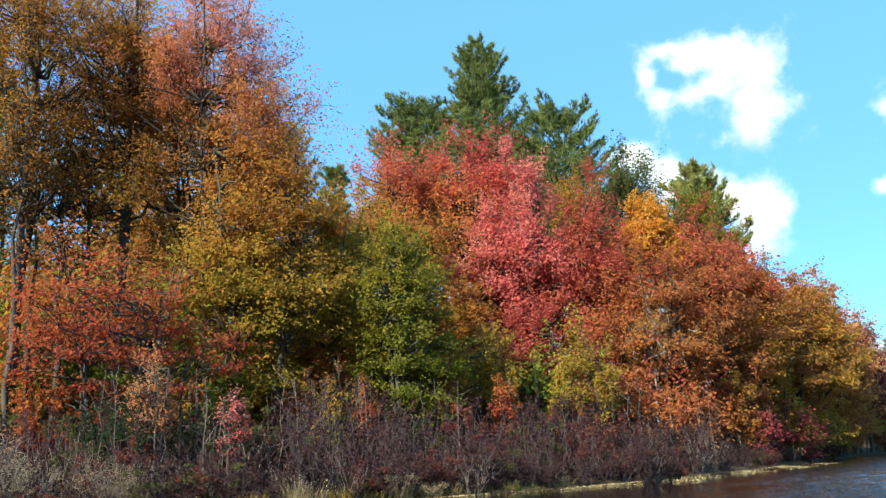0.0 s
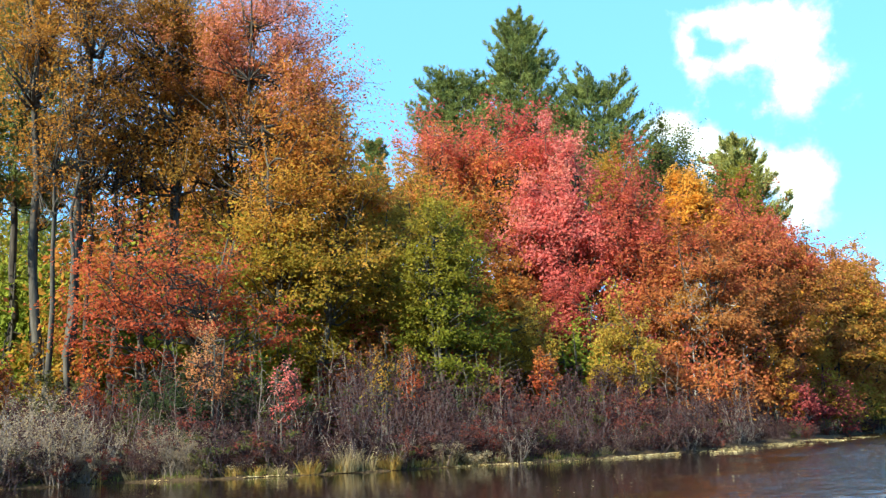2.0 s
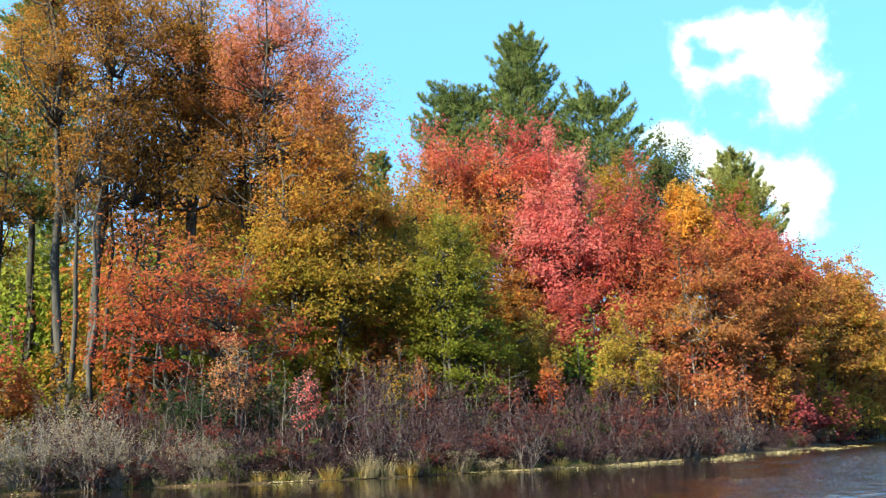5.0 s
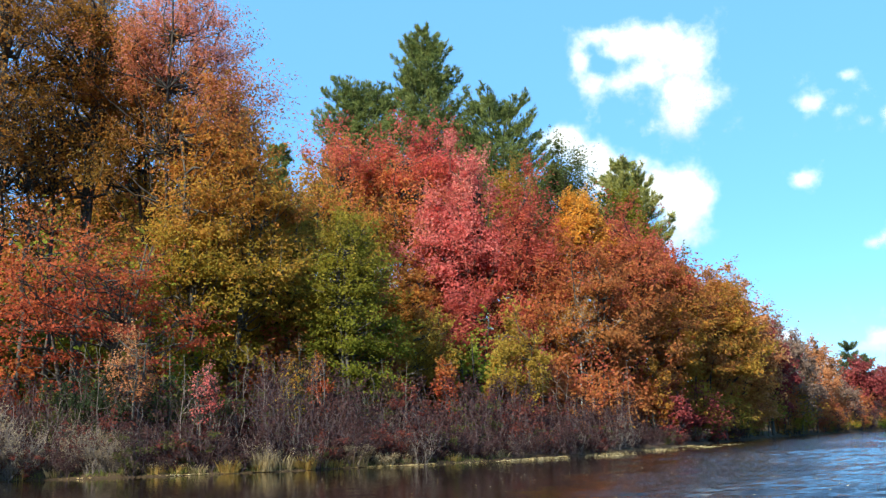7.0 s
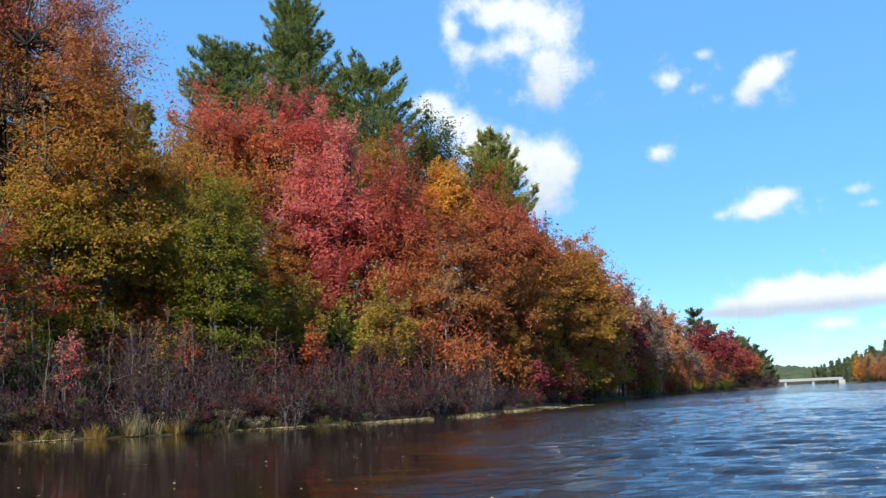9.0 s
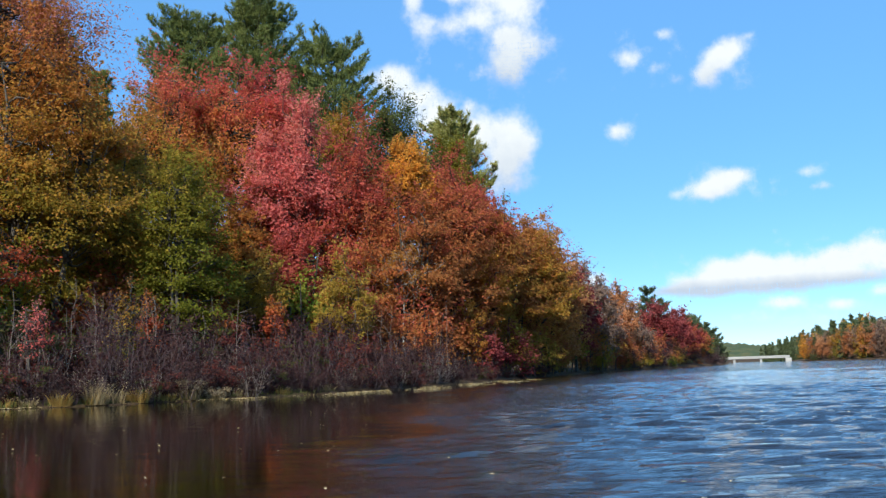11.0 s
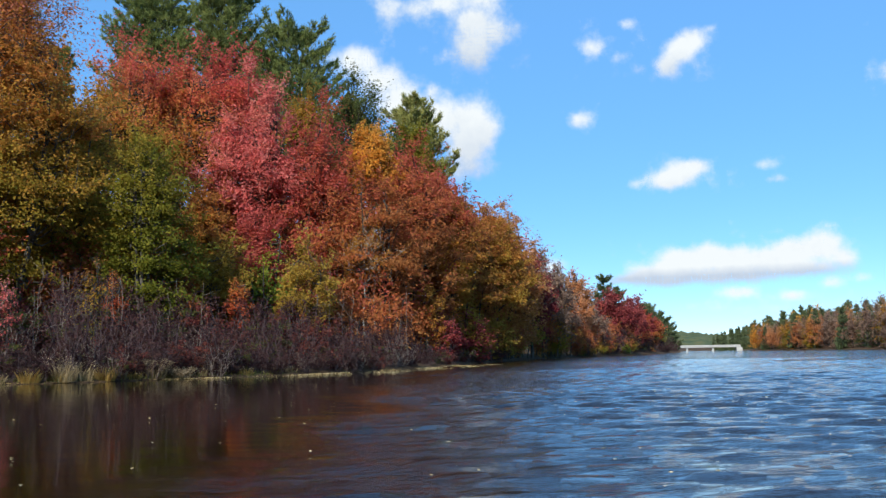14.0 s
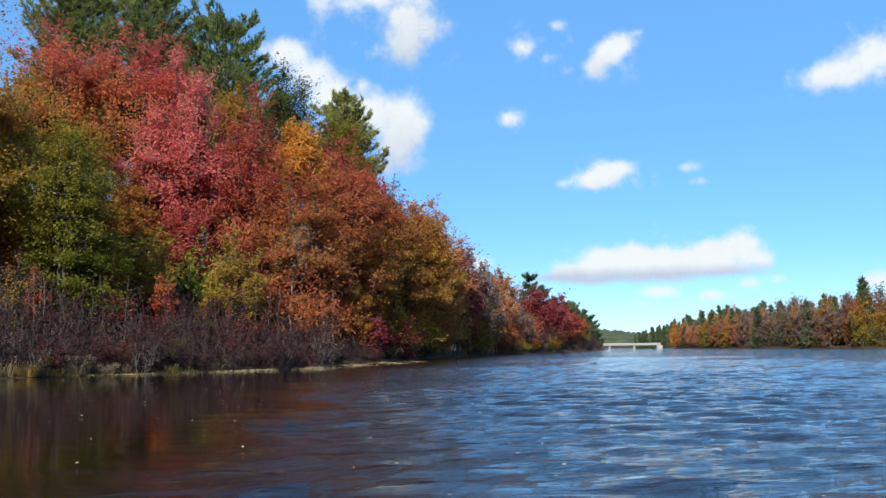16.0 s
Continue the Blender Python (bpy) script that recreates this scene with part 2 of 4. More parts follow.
class Tubes:
    """Tapered round limbs, gathered into one mesh."""

    def __init__(self):
        self.v, self.f, self.n = [], [], 0

    def add(self, line, r0, r1, sides=5):
        line = np.asarray(line, float)
        k = len(line)
        d = np.gradient(line, axis=0)
        d /= np.linalg.norm(d, axis=1, keepdims=True) + 1e-9
        ref = np.where(np.abs(d[:, 2:3]) > 0.8, [[1.0, 0, 0]], [[0, 0, 1.0]])
        a = np.cross(d, ref)
        a /= np.linalg.norm(a, axis=1, keepdims=True) + 1e-9
        b = np.cross(d, a)
        r = np.linspace(r0, r1, k)[:, None, None]
        ang = np.linspace(0, 2 * np.pi, sides, endpoint=False)
        ring = line[:, None] + r * (a[:, None] * np.cos(ang)[:, None] + b[:, None] * np.sin(ang)[:, None])
        self.v.append(ring.reshape(-1, 3))
        i, j = np.meshgrid(np.arange(k - 1), np.arange(sides), indexing="ij")
        j2 = (j + 1) % sides
        q = np.stack([i * sides + j, i * sides + j2, (i + 1) * sides + j2, (i + 1) * sides + j], -1).reshape(-1, 4)
        self.f.append(q + self.n)
        self.n += k * sides

    def mesh(self, name, mat):
        return mesh_of(name, np.concatenate(self.v), np.concatenate(self.f), mat, True)


def bent(p, q, sag, rng, steps=5, wander=0.06):
    """A line from p to q that bows by sag upwards in the middle and wanders a little."""
    p, q = np.asarray(p, float), np.asarray(q, float)
    t = np.linspace(0, 1, steps)[:, None]
    line = p + (q - p) * t
    line[:, 2] += sag * np.sin(np.pi * t[:, 0])
    line[1:-1] += rng.normal(0, wander * np.linalg.norm(q - p), (steps - 2, 3))
    return line


def leaf_cards(at, size, rng, axis=None, flat=0.5, slim=0.62, face=None):
    """Pointed, slightly folded leaves: four corners each. face: the way out to the light, towards which they turn."""
    n = len(at)
    nor = rng.normal(0, 1, (n, 3)) + (0 if face is None else face)
    nor[:, 2] = np.abs(nor[:, 2]) + flat
    nor /= np.linalg.norm(nor, axis=1, keepdims=True)
    ax = rng.normal(0, 1, (n, 3)) if axis is None else axis + rng.normal(0, 0.6, (n, 3))
    ax -= (ax * nor).sum(1, keepdims=True) * nor
    ax /= np.linalg.norm(ax, axis=1, keepdims=True) + 1e-9
    side = np.cross(nor, ax)
    s = (np.asarray(size) * rng.uniform(0.65, 1.35, n))[:, None]
    fold = nor * s * rng.uniform(-0.05, 0.28, n)[:, None]
    v = np.stack([at - ax * s * 0.5, at + side * s * slim * 0.5 + fold, at + ax * s * 0.5, at - side * s * slim * 0.5 + fold], 1)
    return v.reshape(-1, 3), np.arange(4 * n).reshape(-1, 4)


def unit(a):
    return a / (np.linalg.norm(a, axis=-1, keepdims=True) + 1e-9)


# ---- ground, water ----
# The river's outline: up the near wooded bank, under the bridge, and back down the far bank.
BANK = np.array([(-70, -170), (-56, -70), (-40, -22), (-28, 2), (-21.5, 13), (-18.6, 18.6), (-15.5, 21.2), (-12, 21.4), (-9.6, 22.2),
                 (-7, 24.2), (-4.2, 26.6), (-1.2, 30.6), (2.2, 39.5), (5.2, 47.5), (8.4, 58.5), (14.4, 78), (21.8, 97), (32.5, 116), (46, 146),
                 (56, 165), (68, 190), (81, 222), (91, 243), (104, 285), (118, 335), (130, 385)])
FAR_BANK = np.array([(150, 470), (200, 465), (166, 380), (152, 335), (146, 308), (148, 285), (150, 250), (153, 215), (165, 150), (190, 60), (205, -170)])
shore = [BANK[0]]
jag = np.random.default_rng(8)
for a, b in zip(BANK[:-1], BANK[1:]):       # small bays and tussocks along the near bank
    n = max(1, int(np.linalg.norm(b - a) / 0.9)) if a[1] > 10 and b[1] < 100 else 1
    for k in range(1, n + 1):
        shore.append(a + (b - a) * k / n + (jag.normal(0, 0.16, 2) if k < n else 0))
RIVER = np.concatenate([np.array(shore), FAR_BANK])


def river_distance(x, y, outline=None):
    """Metres from the water's edge: above zero on land, below it on the river."""
    p = np.stack([np.ravel(x), np.ravel(y)], -1).astype(float)
    a = RIVER if outline is None else outline
    b = np.roll(a, -1, 0)
    best, inside = np.full(len(p), 1e9), np.zeros(len(p), bool)
    for s, e in zip(a, b):
        d = e - s
        t = np.clip(((p - s) @ d) / (d @ d), 0, 1)
        best = np.minimum(best, np.linalg.norm(p - s - t[:, None] * d, axis=1))
        cross = ((s[1] > p[:, 1]) != (e[1] > p[:, 1]))
        inside ^= cross & (p[:, 0] < (e[0] - s[0]) * (p[:, 1] - s[1]) / (e[1] - s[1] + 1e-12) + s[0])
    return np.where(inside, -best, best)


def ground_z(x, y):
    x, y = np.atleast_1d(np.asarray(x, float)), np.atleast_1d(np.asarray(y, float))
    d = river_distance(x, y)
    bumps = 0.12 * np.sin(x * 0.9 + 1.3 * np.sin(y * 0.5)) * np.sin(y * 0.8 + 0.7) + 0.05 * np.sin(2.7 * x + 1.9 * y)
    land = 0.06 + 0.55 * (1 - np.exp(-np.maximum(d, 0) / 4)) + 0.02 * np.clip(d, 0, 60) + bumps * np.clip(d / 3, 0, 1)
    return np.where(d > 0, land, np.maximum(-1.3, 0.18 * d - 0.03))


def gz(x, y):
    return float(ground_z(x, y)[0])


def steps(*runs):
    """Grid lines: runs of (start, stop, spacing)."""
    return np.unique(np.round(np.concatenate([np.arange(a, b, s) for a, b, s in runs]), 3))


def sheet(xs, ys):
    gx, gy = np.meshgrid(xs, ys)
    k = len(xs)
    i, j = np.meshgrid(np.arange(len(ys) - 1), np.arange(k - 1), indexing="ij")
    q = np.stack([i * k + j, i * k + j + 1, (i + 1) * k + j + 1, (i + 1) * k + j], -1).reshape(-1, 4)
    return gx.ravel(), gy.ravel(), q


far_steps = [(-4000, -400, 400), (-400, -80, 40), (-80, -30, 5)]
x, y, q = sheet(steps(*far_steps, (-30, 30, 0.6), (30, 220, 3), (220, 400, 30), (400, 4001, 400)),
                steps(*far_steps, (-30, 0, 5), (0, 75, 0.6), (75, 480, 4), (480, 900, 40), (900, 4801, 400)))
ground = new("ground", mesh_of("ground", np.stack([x, y, ground_z(x, y)], -1), q, GROUND, True))
tagged(ground, "dark leaf-littered forest floor and muddy river bank", "ground", kind="structure")

# The water: wind waves out on the river, nearly smooth in the lee of the wood.
x, y, q = sheet(steps((-90, -30, 3), (-30, -16, 0.8), (-16, -7, 0.3), (-7, 10, 0.13), (10, 30, 0.3), (30, 70, 1.0), (70, 230, 4)),
                steps((-200, -20, 8), (-20, -5.4, 1), (-5.4, 14, 0.085), (14, 30, 0.15), (30, 60, 0.35), (60, 120, 1.0), (120, 480, 6)))
streak = 1.1 * np.sin(0.8 * y + 0.5 * np.sin(1.3 * x)) * np.sin(0.31 * y + 0.6 * x)
lee = np.clip((x - (0.095 * np.clip(y - 4, 0, 60) - 1.6) + 0.7 * streak) / (1.9 + 0.03 * np.clip(y - 5, 0, 40)), 0, 1) * np.clip((-river_distance(x, y, np.concatenate([BANK, FAR_BANK])) - 0.2) / 1.3, 0, 1)
wind = 0.035 + 0.965 * lee * lee * (3 - 2 * lee)
rng = np.random.default_rng(5)
z = np.zeros_like(x)
for k in range(26):
    length = 0.2 * 1.066 ** k
    turn = radians(-97) + rng.normal(0, 0.42)
    kx, ky = np.cos(turn) * 2 * np.pi / length, np.sin(turn) * 2 * np.pi / length
    ph = kx * x + ky * y + rng.uniform(0, 6.28) + 0.8 * np.sin(0.11 * x + 0.07 * y + k)
    keep = np.clip((length - 0.010 * np.hypot(x, y) * 0.9) / (0.5 * length), 0, 1)
    z += keep * WAVE * length * (1.0 - 2.0 * np.abs(np.sin(0.5 * ph)) if k % 2 else np.sin(ph))
z *= wind * (0.75 + 0.5 * np.sin(0.23 * x + 1.7 * np.sin(0.09 * y)) * np.sin(0.31 * y))
water = new("water", mesh_of("water", np.stack([x, y, z], -1), q, WATER, True, wind=wind))
tagged(water, "dark brown river water rippled by wind", "water", kind="structure")


# ---- trees ----
def broadleaf(kind, label, x, y, top, bot, r, mat, leaves, size, seed, stems=1, clusters=60, grad=(0, 0, 0.8), peak=0.5,
              spread=0.5, bark=BARK, girth=None, tone=0.5, lean=(0, 0), group="trees of the wooded bank", dense=0.30, upright=0.4, twigs=3, layer=1.0):
    """A broad-leaved tree: stems and limbs that carry clusters of leafy sprigs. top and bot: the crown's heights above the water."""
    rng = np.random.default_rng(seed)
    if twigs:
        leaves, size = int(leaves * (1.15 if y < 45 else 0.95)), size * 0.93
        clusters, dense, twigs = int(clusters * (1.7 if layer < 0.7 else 2.0)), dense * (0.8 if layer < 0.7 else 0.74), 1
    base = gz(x, y) - 0.06
    tree = thing(kind, (x, y, base), label, "tree", group)
    mid, rz = (top + bot) / 2 - base, (top - bot) / 2
    d = unit(rng.normal(0, 1, (clusters, 3)))
    rad = rng.uniform(0.12, 1, clusters) ** 0.5 * (0.80 + 0.16 * np.sin(3 * d[:, 0] + 2 * d[:, 2] + seed) + 0.16 * np.sin(6 * d[:, 1] + 7 * d[:, 2] - 5 * d[:, 0] + 2 * seed) + rng.normal(0, 0.12, clusters))
    p = d * np.clip(rad, 0, 1.02)[:, None]
    p[:, :2] *= (1 - peak * np.clip(p[:, 2:3], 0, 1) ** 1.3)
    c = p * [r, r, rz] + [lean[0], lean[1], mid]
    if layer < 0.7:       # boughs in loose tiers that sink a little outwards
        tier = 0.085 * (top - bot) + 0.35
        c[:, 2] -= 0.4 * ((c[:, 2] + 0.35 * np.hypot(p[:, 0], p[:, 1]) * r * 0.4) % tier - 0.5 * tier)
    rc = dense * (r * r * rz) ** (1 / 3) * rng.uniform(0.7, 1.25, clusters)
    # stems and limbs
    girth = girth or 0.011 * (top - base) + 0.03
    lines = []
    for s in range(stems):
        a = rng.uniform(0, 6.28)
        foot = np.array([np.cos(a), np.sin(a), 0]) * (0 if stems == 1 else girth * 2.2)
        head = np.array([np.cos(a) * spread * r * (stems > 1) + lean[0], np.sin(a) * spread * r * (stems > 1) + lean[1], mid + rz * rng.uniform(0.45, 0.8)])
        line = bent(foot, head, 0, rng, 9, 0.006)
        line[0, 2] = -0.2
        lines.append(line)
        wood = Tubes()
        wood.add(line, girth * (1.15 if stems == 1 else 0.8), girth * 0.18, 7)
        part("trunk", wood.mesh("trunk", bark), tree)
    limbs = Tubes()
    every = np.concatenate([ln[2:] for ln in lines])
    for k in range(clusters):
        low = every[every[:, 2] < c[k, 2] - 0.25 * np.linalg.norm(c[k, :2] - lean) + 0.3]
        low = low if len(low) else every[:1]
        near = low[np.argmin(np.linalg.norm((low - c[k]) * [1, 1, 0.7], axis=1))]
        limbs.add(bent(near, c[k], -0.05 * rz, rng, 5 if twigs else 3), girth * 0.30, 0.012 + 0.02 * girth, 4 if twigs else 3)
        for _ in range(twigs):
            tip = c[k] + unit(rng.normal(0, 1, 3) + [0, 0, 0.5]) * rc[k] * 1.1
            limbs.add(bent(c[k], tip, 0, rng, 3), 0.02 + 0.03 * girth, 0.008, 3)
    part("branchwork", limbs.mesh("branchwork", bark), tree, kind="stuff")
    # leafy sprigs
    ns = 9
    out = unit(c - [lean[0], lean[1], mid - 0.4 * rz])
    w = np.repeat(np.arange(clusters), ns)
    sd = unit(0.65 * out[w] + [0, 0, upright] + rng.normal(0, 0.62, (len(w), 3)))
    sd = unit(sd * [1, 1, layer])
    high = np.clip((c[w][:, 2] - mid) / rz, 0, 1) * np.clip(rad[w], 0, 1)      # longer, rising shoots round the top
    sd = unit(sd + np.array([0, 0, 0.9]) * (high * rng.uniform(0, 1, len(w)))[:, None])
    sl = rc[w] * rng.uniform(0.5, 1.7, len(w)) * (1.3 if layer < 0.7 else 1.15) * (1 + 0.5 * high)
    m = max(1, int(leaves / len(w)))
    lw = np.repeat(np.arange(len(w)), m)
    t = rng.uniform(0.1, 1.0, len(lw)) ** 0.8
    at = c[w][lw] + sd[lw] * (sl[lw] * t)[:, None] + rng.normal(0, 1, (len(lw), 3)).clip(-1.3, 1.3) * [1, 1, 0.25 + 0.75 * layer] * (0.17 * rc[w][lw] * (1.1 - 0.6 * t * high[lw]) + 0.03)[:, None]
    at[:, 2] -= 0.12 * rc[w][lw] * rng.uniform(0, 1, len(lw))
    if twigs:
        side = unit(np.cross(sd, rng.normal(0, 1, sd.shape))) * 0.007
        fine = np.stack([c[w] - side, c[w] + side, c[w] + sd * (sl * 0.95)[:, None]], 1).reshape(-1, 3)
        part("twigwork", mesh_of("twigwork", fine, np.arange(len(fine)).reshape(-1, 3), bark), tree, kind="stuff")
    away = unit((at - [lean[0], lean[1], mid - 0.3 * rz]) / [r, r, rz])
    v, f = leaf_cards(at, size, rng, sd[lw] - [0, 0, 0.35], 0.5, face=0.9 * away)
    g = ((at - [lean[0], lean[1], mid]) / [r, r, rz]) @ np.array(grad) * 0.5
    tn = np.clip(tone + g + rng.normal(0, 0.12, clusters)[w][lw] + rng.normal(0, 0.07, len(w))[lw] + rng.normal(0, 0.1, len(lw)), 0.01, 0.99)
    part("crown", mesh_of("crown", v, f, LEAF_MATS[mat], tone=tn), tree, kind="stuff")
    return tree


def pine(label, x, y, top, bot, r, seed, mat="needle_pine", power=0.5, group="pines behind the maples", whorls=26, size=0.5, width=0.07, tufts=80, lift=0.5, blades=7, tone=0.45, boughs_each=6):
    """A white pine: whorls of rising boughs with plumes of needle tufts."""
    rng = np.random.default_rng(seed)
    base = gz(x, y) - 0.06
    tree = thing("pine_tree", (x, y, base), label, "pine", group)
    h = top - base
    stem = bent((0, 0, -0.2), (rng.normal(0, 0.2), rng.normal(0, 0.2), h - 0.2), 0, rng, 12, 0.004)
    wood, boughs, tuft_at, tuft_dir, tuft_tone = Tubes(), Tubes(), [], [], []
    wood.add(stem, 0.011 * h, 0.02, 8)
    part("trunk", wood.mesh("trunk", BARK_DARK), tree)
    for k in range(whorls):
        u = np.clip((k + rng.uniform(-0.3, 0.3)) / (whorls - 1), 0, 1)
        z = (bot - base) + u * (h - (bot - base)) * 0.96
        reach = r * ((1 - u) ** power * 0.92 + 0.10) * (0.7 + 0.3 * np.clip(u * 4 + 0.4, 0, 1))
        for a in rng.uniform(0, 6.28) + np.arange(boughs_each) * (6.2832 / boughs_each) + rng.normal(0, 0.3, boughs_each):
            ln = reach * rng.uniform(0.6, 1.15)
            z += rng.normal(0, 0.25)
            rise = lift * ln * (0.35 + 0.9 * u) + 0.15
            foot = np.array([np.interp(z, stem[:, 2], stem[:, 0]), np.interp(z, stem[:, 2], stem[:, 1]), z])
            tip = foot + [np.cos(a) * ln, np.sin(a) * ln, rise]
            line = bent(foot, tip, -0.16 * ln, rng, 6, 0.02)
            boughs.add(line if blades > 5 else line[::5], 0.010 * ln + 0.015, 0.01, 4 if blades > 5 else 3)
            n = int(tufts * (0.25 + 0.75 * ln / r)) + 4
            s = rng.uniform(0.22, 1.04, n) ** 0.75
            sp = np.stack([np.interp(s, np.linspace(0, 1, 6), line[:, i]) for i in range(3)], -1)
            side = np.array([-np.sin(a), np.cos(a), 0])
            fan = rng.integers(-3, 4, n) / 3.0
            off = fan * 0.42 * ln * np.clip(1.15 - s, 0.1, 1) + rng.normal(0, 0.06, n)
            sp += side * off[:, None] + [0, 0, 1] * (np.abs(off) * 0.45 + rng.uniform(-0.15, 0.2, n) + 0.10 * ln * rng.uniform(0, 1.4, n) * (1.1 - s))[:, None]
            tuft_at.append(sp)
            tuft_tone.append(rng.normal(0, 0.1) + rng.normal(0, 0.1, n))
            tuft_dir.append(unit(np.array([np.cos(a), np.sin(a), 1.0]) + side * fan[:, None] * 0.8 + rng.normal(0, 0.25, (n, 3))))
    part("branchwork", boughs.mesh("branchwork", BARK_DARK), tree, kind="stuff")
    at, dr, tt = np.concatenate(tuft_at), np.concatenate(tuft_dir), np.concatenate(tuft_tone)
    w = np.repeat(np.arange(len(at)), blades)
    d = unit(dr[w] + rng.normal(0, 0.55, (len(w), 3)) + [0, 0, 0.15])
    ln = size * rng.uniform(0.6, 1.2, len(w))[:, None]
    side = unit(np.cross(d, rng.normal(0, 1, d.shape))) * width * 0.5
    o = at[w] - d * ln * 0.2
    v = np.stack([o - side, o + side, o + d * ln], 1).reshape(-1, 3)
    tn = np.clip(tone + tt[w] + rng.normal(0, 0.1, len(w)), 0.01, 0.99)
    part("foliage", mesh_of("foliage", v, np.arange(len(v)).reshape(-1, 3), LEAF_MATS[mat], tone=tn), tree, kind="stuff")
    return tree


def maple(*a, **k):
    return broadleaf("maple_tree", *a, **k)


# The near wood, from the left along the bank.
maple("tall sparse maple with pink top and orange lower boughs", -19.0, 35.5, 24.4, 8.5, 5.2, "leaf_maple_mixed", 66000, 0.125, 11, stems=5,
      clusters=130, grad=(0.6, 0, 1.2), peak=0.3, dense=0.25, spread=0.6, tone=0.52, girth=0.17, layer=0.75, upright=0.7, bark=BARK_DARK)
maple("maple with orange top and olive lower leaves", -15.6, 33.2, 16.6, 1.9, 3.7, "leaf_gold", 46000, 0.15, 12, stems=3, clusters=120,
      grad=(0, 0, 1.1), peak=0.65, dense=0.28, tone=0.5, layer=0.4)
maple("yellow-olive maple beside an orange-topped one", -14.6, 38.6, 14.2, 1.6, 2.5, "leaf_gold", 26000, 0.16, 121, stems=2, clusters=90, grad=(0, 0, 0.8), peak=0.6, dense=0.28, tone=0.25, layer=0.4)
maple("low layered scarlet maple at the edge of the wood", -18.2, 27.4, 9.6, 2.0, 4.6, "leaf_scarlet", 11500, 0.14, 13, clusters=80, grad=(0, 0, 0.7), dense=0.25, peak=0.3, stems=3, layer=0.15, tone=0.4)
maple("tall thin-leaved orange maple with long bare trunk", -25.9, 31.0, 26.0, 12.5, 4.7, "leaf_orange", 34000, 0.12, 14, clusters=95, stems=3, dense=0.27, grad=(0, 0, -0.5), spread=0.35, layer=0.5)
maple("orange maple with bare lower trunk", -23.4, 34.6, 25.5, 13.0, 4.6, "leaf_orange", 36000, 0.125, 15, clusters=95, stems=2, dense=0.27, tone=0.55, grad=(0.3, 0, 0.6), spread=0.3, layer=0.5)
maple("orange maple with yellow lower leaves", -30.5, 27.5, 16.5, 7.5, 3.4, "leaf_orange", 12000, 0.16, 16, clusters=60, dense=0.27, tone=0.55, grad=(0, 0, -0.6))
maple("slender orange maple between taller trees", -25.8, 42.6, 18.0, 7.0, 3.0, "leaf_olive", 9000, 0.17, 17, clusters=60, dense=0.27, tone=0.6)
pine("dark green white pine half hidden by maples", -34.5, 38.0, 28.0, 14.0, 3.6, 18)
maple("green and yellow maple low in the wood", -10.1, 34.9, 11.0, 1.5, 2.25, "leaf_green", 27000, 0.14, 19, clusters=90, grad=(-0.3, 0, 0.9), peak=0.5, dense=0.28, tone=0.35, stems=2, layer=0.5)
maple("small yellow-olive maple under taller ones", -12.9, 37.6, 8.2, 1.2, 1.9, "leaf_gold", 11000, 0.15, 124, clusters=50, stems=2, dense=0.28, tone=0.2, layer=0.4)
maple("yellowing slender maple with bare lower limbs", -15.6, 45.0, 14.6, 9.0, 2.3, "leaf_yellow", 6500, 0.18, 20, clusters=40, stems=3, dense=0.26, tone=0.35)
maple("broad maple with orange-red leaves", -14.6, 52.6, 21.8, 8.0, 4.5, "leaf_red_orange", 34000, 0.18, 21, clusters=90, grad=(0.7, 0, 1.4), dense=0.28, tone=0.26, peak=0.5, upright=0.7)
maple("young orange-olive maple between green and pink ones", -8.7, 41.5, 10.4, 1.5, 1.8, "leaf_gold", 13000, 0.16, 127, clusters=55, stems=2, dense=0.28, tone=0.62, layer=0.4)
maple("rust-red maple filling the gap behind a green one", -9.0, 48.0, 12.6, 2.6, 1.9, "leaf_rust", 15000, 0.19, 125, clusters=60, tone=0.6, grad=(0, 0, 0.5))
maple("orange maple filling the gap behind an olive one", -15.9, 47.5, 13.0, 2.0, 2.4, "leaf_gold", 13000, 0.18, 126, clusters=55, tone=0.5, grad=(0, 0, 0.6))
maple("orange-red maple half hidden behind a green one", -10.8, 46.6, 11.6, 1.8, 2.4, "leaf_rust", 16000, 0.18, 122, clusters=70, grad=(0, 0, 0.5), tone=0.6, layer=0.4, stems=2)
maple("tall bright red maple", -9.6, 52.4, 22.6, 8.0, 4.4, "leaf_red_orange", 30000, 0.18, 22, clusters=85, grad=(0.9, 0, 1.2), dense=0.28, tone=0.62, peak=0.7, stems=2, upright=0.8)
maple("bright pink-red maple with drooping crown", -7.3, 49.2, 17.9, 4.6, 3.3, "leaf_pink", 36000, 0.18, 23, clusters=90, grad=(0.0, -0.2, 0.6), dense=0.28, tone=0.55, peak=0.4, stems=2, upright=0.8)
maple("deep red and orange maple beside a taller pink one", -3.3, 49.8, 16.4, 1.8, 3.6, "leaf_crimson", 38000, 0.18, 24, clusters=100, grad=(-0.3, 0, 0.4), dense=0.28, tone=0.5, peak=0.55, upright=0.6)
pine("round-topped dark green white pine", -19.4, 76.5, 33.4, 17.0, 5.6, 25, power=0.24, tufts=95, whorls=34, lift=0.5, boughs_each=7)
pine("tall pointed dark green white pine", -12.4, 73.8, 37.2, 17.0, 5.6, 26, power=0.62, lift=1.0, tufts=95, whorls=36, boughs_each=7)
